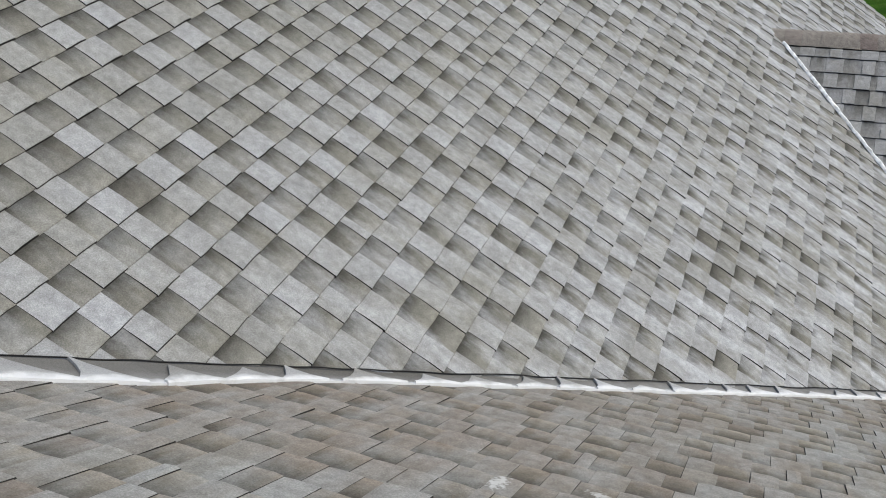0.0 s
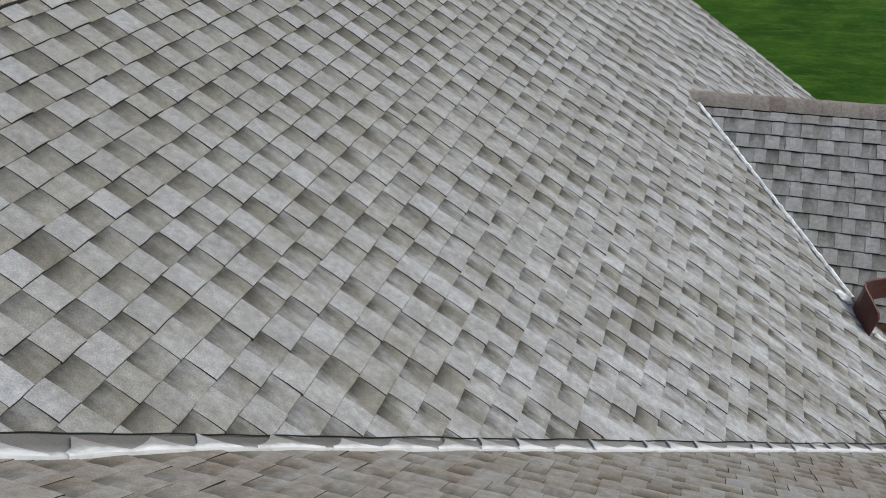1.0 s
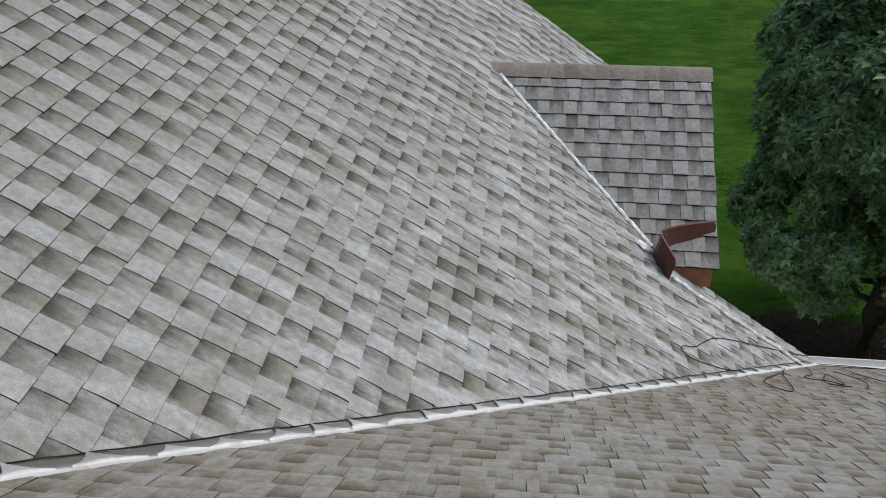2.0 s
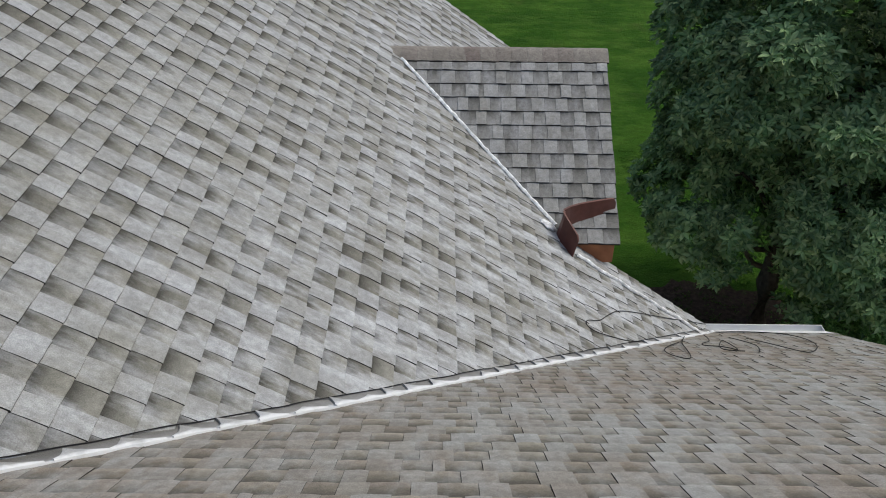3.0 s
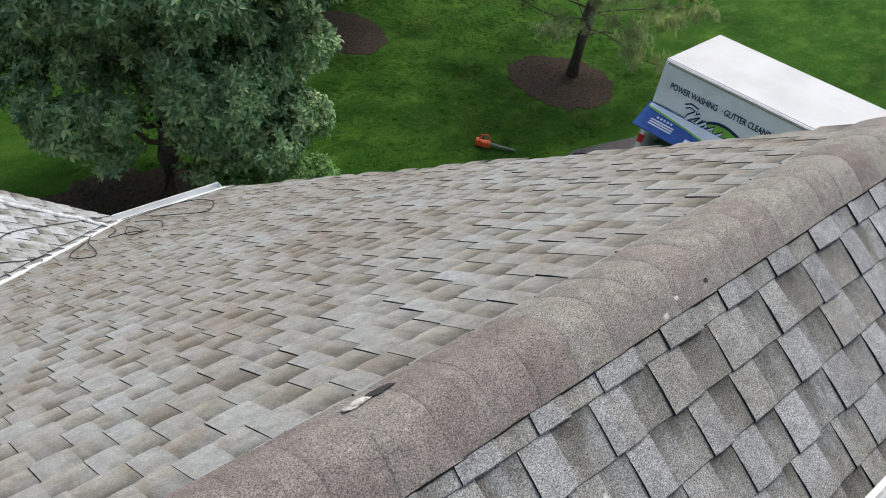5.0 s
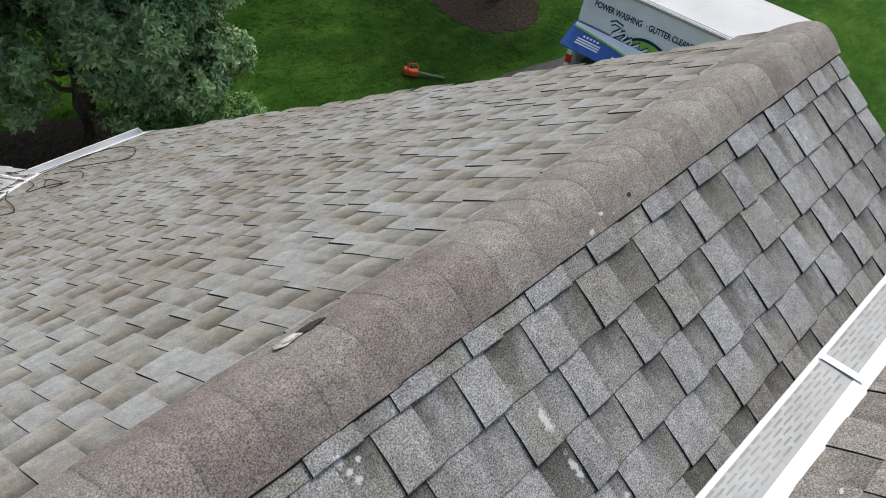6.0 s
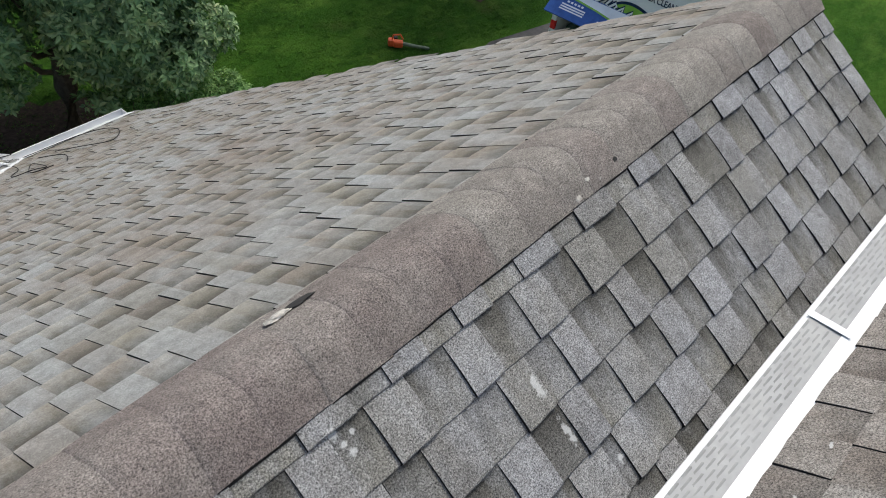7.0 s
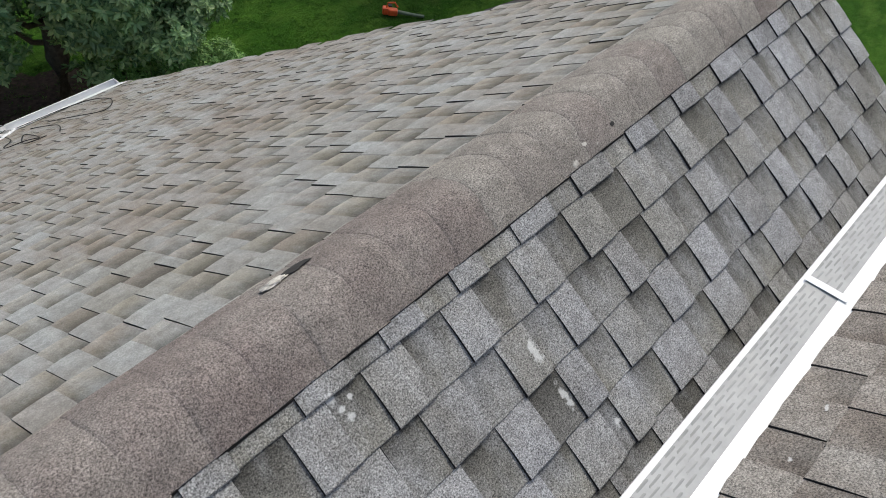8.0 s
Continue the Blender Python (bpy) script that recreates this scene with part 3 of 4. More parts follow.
ridge_caps(cap_main, -0.5, A_RAKE_FAR, -A_HEAD, on_a(A_HEAD) + 0.006, 0.15, 0.15, PITCH_A, 0.143, 13, M_CAP, Matrix.Rotation(radians(90), 4, "Z"))
roof_a_far = deck("roof_main_far", [(A_HEAD, -0.6, on_a(A_HEAD)), (A_HEAD, A_RAKE_FAR, on_a(A_HEAD)), (A_HEAD - 2.5, A_RAKE_FAR, on_a(A_HEAD) - 2.5 * PITCH_A), (A_HEAD - 2.5, -0.6, on_a(A_HEAD) - 2.5 * PITCH_A)], "far slope of the main roof")


# ---- valleys: dried white foam, cable, a tube as the cut edge's shadow line ----
def valley_point(x, side=0.0):
    """On the valley between main and wing slope; side > 0: that far up the main slope, level with the course line."""
    y = -on_a(x) / PITCH_B
    return Vector((x, y + side, on_a(x) if side >= 0 else -PITCH_B * (y + side)))


def foam_strip(name, label, line, widths, seed, teeth, lift=0.012, step=0.008):
    """A band of dried foam: line(s) gives the place and the direction in which its uneven edge reaches."""
    rng = random.Random(seed)
    verts, faces, phase, k = [], [], 0.0, 0
    tooth, reach = teeth, rng.uniform(0.5, 1.0)
    count = int(widths[2] / step)
    for i in range(count + 1):
        s = i * step
        phase += step / tooth
        if phase >= 1:
            phase, tooth, reach = 0.0, teeth * rng.uniform(0.7, 1.3), rng.uniform(0.25, 1.0)
        p, d, n = line(s)
        patchy = noise.noise(Vector((s * 6, seed, 0.5))) + 0.6 * noise.noise(Vector((s * 23, seed, 0.5)))
        top = max(0.003, widths[0] * (0.85 + 1.1 * patchy) + widths[1] * reach * max(0.0, 1 - abs(phase * 2 - 0.7) * 1.5))
        low = 0.012 + 0.012 * noise.noise(Vector((s * 17, seed, 0))) + 0.006 * noise.noise(Vector((s * 60, seed, 0)))
        for off, h in ((-low, -0.016), (-low * 0.6, lift * 0.8), (top * 0.7, lift * 0.7), (top, -0.016)):
            verts.append(p + d * off + n * h + Vector((0, 0, RIDGE)))
        if i:
            b = 4 * i
            faces += [(b - 4 + r, b + r, b + r + 1, b - 3 + r) for r in range(3)]
    ob = mesh_object(name, verts, faces, M_FOAM, smooth=True)
    return tagged(ob, label, "foam")


n_a = Vector((PITCH_A, 0, 1)).normalized()
n_e = Vector((0, -PITCH_E, 1)).normalized()


def foamy_shingle_material():
    """Shingle ends in the valley: a dried white film lies along their foot (v = 0) and thins out upwards."""
    m, n, l, b = material("foamed_valley_shingles", 0.9)
    sep = n.new("ShaderNodeSeparateXYZ")
    l.new(n.new("ShaderNodeUVMap").outputs[0], sep.inputs[0])
    piece = ramp(n, l, each_random(n, l), [(0.0, (0.22, 0.218, 0.206)), (0.5, (0.28, 0.283, 0.282)), (1.0, (0.35, 0.358, 0.366))])
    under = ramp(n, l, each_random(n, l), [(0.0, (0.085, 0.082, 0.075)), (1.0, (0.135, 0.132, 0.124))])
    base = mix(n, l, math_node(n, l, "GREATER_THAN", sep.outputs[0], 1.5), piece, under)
    fine = world_noise(n, l, 230.0, 3.0, (1, 1, 1), 0.75)
    base = mix(n, l, 1.0, base, ramp(n, l, fine, [(0.3, 0.7), (0.7, 1.3)]), "MULTIPLY")
    ragged = math_node(n, l, "MULTIPLY", math_node(n, l, "SUBTRACT", world_noise(n, l, 16.0, 4.0), 0.5), 0.5)
    place = n.new("ShaderNodeSeparateXYZ")
    l.new(n.new("ShaderNodeNewGeometry").outputs["Position"], place.inputs[0])
    run = math_node(n, l, "DIVIDE", math_node(n, l, "ADD", place.outputs[0], 0.7), 1.6)
    thin = math_node(n, l, "MULTIPLY", sep.outputs[1], ramp(n, l, run, [(0.0, 1.0), (1.0, 0.45)]))
    film = ramp(n, l, math_node(n, l, "ADD", thin, ragged), [(0.02, 0.88), (0.12, 0.62), (0.26, 0.18), (0.60, 0.03)])
    base = mix(n, l, film, base, (0.72, 0.74, 0.76))
    l.new(base, b.inputs["Base Color"])
    bump(n, l, b, fine, 0.002, 0.8)
    return m


def valley_band():
    """The wing's courses run through the valley under the cut edge of the main slope: a dark strip of plies with the
    raised corners of each course lying on it, foamed white along the foot."""
    mat, rng = foamy_shingle_material(), random.Random(21)
    n_wing = Vector((0, PITCH_B, 1)).normalized()
    y_end = EAVE_Y - 0.02

    def at(y, f, lift):
        """f = 0: the foot on the wing's slope, f = 1: under the cut edge on the main slope."""
        vx = (A_TOP + PITCH_B * y) / PITCH_A
        wide = 0.105 + 0.125 * min(1.0, max(0.0, (0.95 - y) / 0.35))
        wide += 0.016 * noise.noise(Vector((y * 9, 4.2, 0))) + 0.008 * noise.noise(Vector((y * 31, 1.2, 0)))
        foot = Vector((vx + wide, y, -PITCH_B * y)) + n_wing * 0.013
        head = Vector((vx - 0.012, y + 0.032, on_a(vx - 0.012))) + n_a * 0.012
        sag = Vector((0, 0, -0.008)) * math.sin(math.pi * f)
        return foot.lerp(head, f) + sag + (n_wing * (1 - f) + n_a * f) * lift + Vector((0, 0, RIDGE))

    def piece(name, quads, label=""):
        """A thin slab from columns of (y at the foot, y at the head, top of the column)."""
        verts, uvs, faces, rows = [], [], [], 5
        for y0, y1, top, lift, kind in quads:
            for r in range(rows):
                f = top * r / (rows - 1)
                verts.append(at(y0 + (y1 - y0) * f, f, lift * (0.35 if r == 0 else 1.0)))
                uvs.append((kind, f))
        for c in range(len(quads) - 1):
            faces += [(c * rows + r, (c + 1) * rows + r, (c + 1) * rows + r + 1, c * rows + r + 1) for r in range(rows - 1)]
        count = len(verts)
        verts += [v - n_wing * 0.010 for v in verts[:count]]
        edge = [c * rows for c in range(len(quads))] + [(len(quads) - 1) * rows + r for r in range(1, rows)] + [c * rows + rows - 1 for c in range(len(quads) - 2, -1, -1)] + [r for r in range(rows - 2, 0, -1)]
        faces += [(i, i + count, j + count, j) for i, j in zip(edge, edge[1:] + edge[:1])]
        me = bpy.data.meshes.new(name)
        me.from_pydata([tuple(v) for v in verts], [], faces)
        layer = me.uv_layers.new(name="UVMap")
        for loop in me.loops:
            layer.data[loop.index].uv = uvs[loop.vertex_index % count]
        me.materials.append(mat)
        ob = new(name, me)
        ob.parent = roof_b
        return ob

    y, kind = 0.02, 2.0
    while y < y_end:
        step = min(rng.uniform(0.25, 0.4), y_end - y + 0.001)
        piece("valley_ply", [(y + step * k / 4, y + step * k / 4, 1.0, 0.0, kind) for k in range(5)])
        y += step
    y = 0.06
    while y < y_end - 0.1:
        base = rng.uniform(0.10, 0.15) * (1.1 if y < 1.1 else 1.0)
        high = rng.choice((1.0, 1.0, 0.95, 0.8, 0.55))
        lean = rng.uniform(0.45, 0.75)
        quads = []
        for g in (0.0, lean * 0.35, lean * 0.7, lean, lean + 0.25 * (1 - lean), lean + 0.6 * (1 - lean), 1.0):
            up = g / lean if g < lean else (1 - g) / (1 - lean)
            quads.append((y + base * g, y + base * (g * 0.7 + 0.15), max(0.10, high * up), 0.008 + 0.006 * math.sin(math.pi * g), 0.5))
        piece("valley_shingle", quads)
        y += base * rng.choice((0.97, 1.0, 1.0, 1.12, 1.3))


valley_band()


def dormer_valley(s):
    x0, x1 = (A_TOP - E_RIDGE_Z) / PITCH_A + 0.10, (A_TOP - on_e(E_EAVE_Y)) / PITCH_A - 0.05
    at = lambda x: Vector((x, E_RIDGE_Y - (E_RIDGE_Z - on_a(x)) / PITCH_E, on_a(x)))
    d = (at(x1) - at(x0)).normalized()
    return at(x0) + d * s + n_a * 0.032 + Vector((0, -0.02, 0)), n_a.cross(d).normalized(), n_a


foam_strip("foam_residue", "thin white dried foam along the gable's valley", dormer_valley, (0.026, 0.030, 2.16), 22, 0.13, 0.005)


def rake_streak(s):
    x = 2.32 + s * 0.82
    return Vector((x, 5.08 + 0.02 * s + 0.01 * math.sin(s * 17), on_a(x))) + n_a * 0.031, Vector((0, 1, 0)), n_a


foam_strip("foam_residue", "faint white foam trail beside the rake edge", rake_streak, (0.014, 0.020, 1.62), 23, 0.10, 0.004)
patch_bm = bmesh.new()
bmesh.ops.create_icosphere(patch_bm, subdivisions=3, radius=1.0)
for v in patch_bm.verts:
    k = 1 + 0.35 * noise.noise(v.co * 2.2)
    v.co = Vector((v.co.x * 0.085 * k, v.co.y * 0.062 * k, v.co.z * 0.016))
clump = part("foam_clump", patch_bm, M_FOAM, None, smooth=True)
clump.matrix_world = Matrix.Translation((2.10, 5.29, on_a(2.10) + RIDGE + 0.026)) @ Matrix.Rotation(radians(35), 4, "Y")
tagged(clump, "clump of white dried foam at the valley's foot", "foam")


def cable(name, points, label, radius=0.0036):
    cu = bpy.data.curves.new(name, "CURVE")
    cu.dimensions, cu.bevel_depth, cu.bevel_resolution, cu.resolution_u = "3D", radius, 2, 4
    sp = cu.splines.new("NURBS")
    sp.points.add(len(points) - 1)
    for p, q in zip(sp.points, points):
        p.co = (q[0], q[1], q[2] + RIDGE, 1)
    sp.use_endpoint_u, sp.order_u = True, 3
    cu.materials.append(M_CABLE)
    return tagged(new(name, cu), label, "cable")


# black tube along the valley: stands in for the cut edge's shadow line
rng_c = random.Random(31)
run = []
for i in range(90):
    x = -1.3 + i * (valley_x + 1.25) / 89
    p = valley_point(x)
    run.append(Vector((x, p.y + 0.040 + rng_c.uniform(-0.005, 0.005), on_a(x))) + n_a * (0.021 + rng_c.uniform(-0.003, 0.003)))
cable("heating_cable", run, "thin black tube added as the shadow line under the valley's cut edge", 0.0027)
lift_a = lambda x, y: Vector((x, y, on_a(x))) + n_a * 0.02
lift_b = lambda x, y: Vector((x, y, -PITCH_B * y)) + Vector((0, PITCH_B, 1)).normalized() * 0.02
LOOPS = [
    ([lift_a(x, y) for x, y in ((3.66, 5.33), (3.22, 5.02), (2.86, 4.78), (2.61, 4.60), (2.48, 4.41), (2.39, 4.26), (2.28, 4.19), (2.25, 4.11), (2.32, 4.08), (2.49, 4.16), (2.67, 4.25), (2.88, 4.43))], "black heating cable in loose loops near the eave"),
    ([lift_b(x, y) for x, y in ((3.28, 4.75), (3.12, 4.41), (3.02, 4.00), (2.92, 3.63), (2.86, 3.51), (2.81, 3.62), (2.80, 3.82), (2.86, 4.02), (3.00, 4.24), (3.10, 4.38))], "black heating cable in loose loops near the eave"),
    ([lift_b(x, y) for x, y in ((3.49, 4.87), (3.41, 4.47), (3.25, 4.32), (3.22, 4.18), (3.37, 4.16), (3.39, 3.91), (3.48, 4.33), (3.52, 4.58), (3.28, 4.05), (3.32, 3.92), (3.42, 3.92))], "black heating cable in loose loops near the eave"),
    ([lift_b(x, y) for x, y in ((3.64, 4.70), (3.67, 4.48), (3.65, 4.14), (3.49, 3.85))], "black heating cable in loose loops near the eave"),
    ([lift_b(x, y) for x, y in ((3.66, 5.18), (3.90, 5.16), (4.18, 5.11), (4.28, 4.94), (4.29, 4.70), (4.16, 4.26), (3.89, 3.86), (3.83, 3.93), (3.82, 4.37), (3.77, 4.66))], "black heating cable in loose loops near the eave"),
]
for points, label in LOOPS:
    cable("heating_cable", points, label)


# ---- metal splash guard and fascia at the foot of the gable roof ----
def splash_guard():
    """A standing brown sheet bent round the valley's foot: one arm across the gable's slope, one down onto the main slope."""
    path = [(2.705, 5.505, 0.08), (2.690, 5.502, 0.115), (2.665, 5.495, 0.132), (2.52, 5.450, 0.165), (2.38, 5.405, 0.195), (2.29, 5.368, 0.215), (2.23, 5.332, 0.228), (2.190, 5.290, 0.238),
            (2.170, 5.240, 0.24), (2.180, 5.185, 0.235), (2.222, 5.115, 0.225), (2.280, 5.030, 0.20), (2.287, 5.018, 0.16)]
    bm, rows = bmesh.new(), []
    for k, (x, y, high) in enumerate(path):
        q0, q1 = path[max(k - 1, 0)], path[min(k + 1, len(path) - 1)]
        d = Vector((q1[0] - q0[0], q1[1] - q0[1], 0)).normalized()
        out = Vector((-d.y, d.x, 0))
        z = max(on_e(y), on_a(x)) + RIDGE + 0.006
        lean = out * (0.05 if k > 6 else 0.0)
        ring = [Vector((x, y, z)), Vector((x, y, z + high * 0.5)) + lean * 0.5, Vector((x, y, z + high)) + lean, Vector((x, y, z + high + 0.004)) + lean - out * 0.012]
        ring += [p - out * 0.004 for p in reversed(ring)]
        rows.append([bm.verts.new(p) for p in ring])
    n = len(rows[0])
    for u, v in zip(rows, rows[1:]):
        for r in range(n):
            bm.faces.new((u[r], v[r], v[(r + 1) % n], u[(r + 1) % n]))
    bm.faces.new(rows[0]), bm.faces.new(rows[-1][::-1])
    bmesh.ops.recalc_face_normals(bm, faces=bm.faces)
    guard = part("splash_guard", bm, M_BROWN)
    tagged(guard, "bent brown metal splash guard standing at the gable's eave", "splash guard")


splash_guard()
fascia = part("fascia_board", box_bm((0.44, 0.035, 0.20), (2.47, 5.290, on_e(E_EAVE_Y) + RIDGE - 0.108), 0.004), M_RUST)
tagged(fascia, "orange-brown painted fascia board under the gable's eave", "fascia", kind="structure")


# ---- shingles, slope by slope ----
EXPO_A, EXPO_B, EXPO_C = 0.139, 0.137, 0.146
plane_a = frame_of((0, 0, on_a(0)), (0, 1, 0), (-1, 0, PITCH_A))
plane_b = frame_of((0, 0, 0), (-1, 0, 0), (0, -1, PITCH_B))
plane_c = frame_of((3.0, 0, 0), (1, 0, 0), (0, 1, PITCH_B)) @ Matrix.Rotation(-0.016, 4, "Z") @ Matrix.Translation((-3.0, 0, 0))
plane_e = frame_of((0, E_RIDGE_Y, E_RIDGE_Z), (1, 0, 0), (0, 1, PITCH_E))
plane_d = Matrix.Translation((0, 0, RIDGE)) @ TURN_D @ Matrix.Translation((0, 0, -RIDGE)) @ frame_of((0, D_EAVE_Y, D_EAVE_Z), (-1, 0, 0), (0, -1, D_PITCH))


def spans_a(k):
    x = -k * EXPO_A / math.hypot(1, PITCH_A)
    h = on_a(x)
    lo = max(-h / PITCH_B - 0.10, -0.4)
    if h >= E_RIDGE_Z + 0.03:
        return [(lo, A_RAKE_FAR)]
    reach = (E_RIDGE_Z - h) / PITCH_E
    near_end = E_RIDGE_Y - reach + 0.10
    out = [(lo, min(near_end, A_RAKE_NEAR) if x > 2.25 else near_end)]
    if x > 2.25:
        out = [(lo, A_RAKE_NEAR)]
    elif E_RIDGE_Y + reach - 0.1 < A_RAKE_FAR:
        out.append((E_RIDGE_Y + reach - 0.10, A_RAKE_FAR))
    return [s for s in out if s[1] - s[0] > 0.05]


def spans_b(k):
    y = -k * EXPO_B / math.hypot(1, PITCH_B)
    x = (A_TOP + PITCH_B * y) / PITCH_A
    return [(-GABLE_X, -0.26), (-0.26, -x + 0.10)] if k < 0 else [(-0.26, -x + 0.10)]


def spans_e(k):
    y = E_RIDGE_Y + k * EXPO_E / math.hypot(1, PITCH_E)
    x = (A_TOP - on_e(y)) / PITCH_A
    return [(x - 0.10, E_RAKE_X)]


EXPO_E = 0.143
first_a = -int(valley_x * math.hypot(1, PITCH_A) / EXPO_A)
last_a = int(-A_HEAD * math.hypot(1, PITCH_A) / EXPO_A) + 1
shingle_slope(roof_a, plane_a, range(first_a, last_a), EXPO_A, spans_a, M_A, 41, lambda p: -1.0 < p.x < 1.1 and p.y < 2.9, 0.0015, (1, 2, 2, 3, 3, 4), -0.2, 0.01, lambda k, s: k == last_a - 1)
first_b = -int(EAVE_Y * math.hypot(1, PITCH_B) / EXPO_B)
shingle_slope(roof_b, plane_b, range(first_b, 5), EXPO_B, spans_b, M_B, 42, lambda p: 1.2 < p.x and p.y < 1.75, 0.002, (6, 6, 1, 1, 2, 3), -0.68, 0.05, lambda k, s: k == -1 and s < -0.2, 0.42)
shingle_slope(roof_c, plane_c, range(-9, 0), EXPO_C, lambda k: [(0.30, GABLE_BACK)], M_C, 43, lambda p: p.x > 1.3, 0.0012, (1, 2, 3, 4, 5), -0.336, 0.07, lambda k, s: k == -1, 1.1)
first_e = -int((E_RIDGE_Y - E_EAVE_Y) * math.hypot(1, PITCH_E) / EXPO_E + 0.3)
shingle_slope(roof_e, plane_e, range(first_e, 0), EXPO_E, spans_e, M_E, 44, lambda p: True, 0.0015, (1, 2, 3, 4), -0.67, 0.02, lambda k, s: k == -1, 1.4, 0.0106)
shingle_slope(roof_d, plane_d, range(0, 32), 0.142, lambda k: [(-5.2, 1.5)], M_D, 45, lambda p: p.x > 1.8 and p.y > -1.8, 0.0015, (3, 4, 4, 5), 0.0, 0.03, lambda k, s: False, 0.6)


plane_a_far = frame_of((A_HEAD, 0, on_a(A_HEAD)), (0, -1, 0), (1, 0, PITCH_A))
plane_e_far = frame_of((0, E_RIDGE_Y, E_RIDGE_Z), (-1, 0, 0), (0, -1, PITCH_E))


def spans_e_far(k):
    y = E_RIDGE_Y - k * EXPO_E / math.hypot(1, PITCH_E)
    return [(-E_RAKE_X, -(A_TOP - on_e(y)) / PITCH_A + 0.10)]


shingle_slope(roof_a_far, plane_a_far, range(-21, 0), EXPO_A, lambda k: [(-A_RAKE_FAR, 0.6)], M_A, 46, lambda p: False, short=lambda k, s: k == -1)
shingle_slope(roof_e_far, plane_e_far, range(first_e, 0), EXPO_E, spans_e_far, M_E, 47, lambda p: False, short=lambda k, s: k == -1)


# ---- small things on the ridge and slope ----
def blob(name, place, size, normal, mat, label, category, seed, angle=0.0):
    bm = bmesh.new()
    bmesh.ops.create_icosphere(bm, subdivisions=3, radius=1.0)
    for v in bm.verts:
        k = 1 + 0.55 * noise.noise(v.co * 1.9 + Vector((seed, 0, 0))) + 0.25 * noise.noise(v.co * 5 + Vector((0, seed, 0)))
        v.co = Vector((v.co.x * size[0] * k, v.co.y * size[1] * k, v.co.z * size[2] * (1 if v.co.z > 0 else 0.4)))
    ob = part(name, bm, mat)
    n = Vector(normal)
    turn = Matrix((Vector((1, 0, 0)), n.cross(Vector((1, 0, 0))), n)).transposed().to_4x4()
    ob.matrix_world = Matrix.Translation(Vector(place) + Vector((0, 0, RIDGE))) @ turn @ Matrix.Rotation(angle, 4, "Z")
    return tagged(ob, label, category)


n_b, n_c = Vector((0, PITCH_B, 1)).normalized(), Vector((0, -PITCH_B, 1)).normalized()
blob("debris", (2.195, 0.106, cap_height(0.106, 0.12, 0.165, PITCH_B) + 0.012), (0.032, 0.014, 0.007), n_b, M_GREY, "pale scrap of dried debris on the ridge cap", "debris", 0.7)
# solid dark blob in place of the shade inside a notch
blob("debris", (2.255, 0.112, cap_height(0.112, 0.12, 0.165, PITCH_B) + 0.008), (0.050, 0.014, 0.005), n_b, M_FELT, "dark blob painting the shade under a lifted ridge shingle edge", "debris", 1.1)
for x, y, s in ((3.06, -0.108, 0.014), (3.13, -0.088, 0.009), (3.18, -0.100, 0.012), (3.27, -0.09, 0.010)):
    blob("debris", (x, y, cap_height(y, 0.12, 0.165, PITCH_B) + 0.005), (s * 1.2, s * 0.7, s * 0.22), n_c, M_FELT if x > 3.2 else M_GREY, "small grey scrap on the ridge cap's edge", "debris", x)

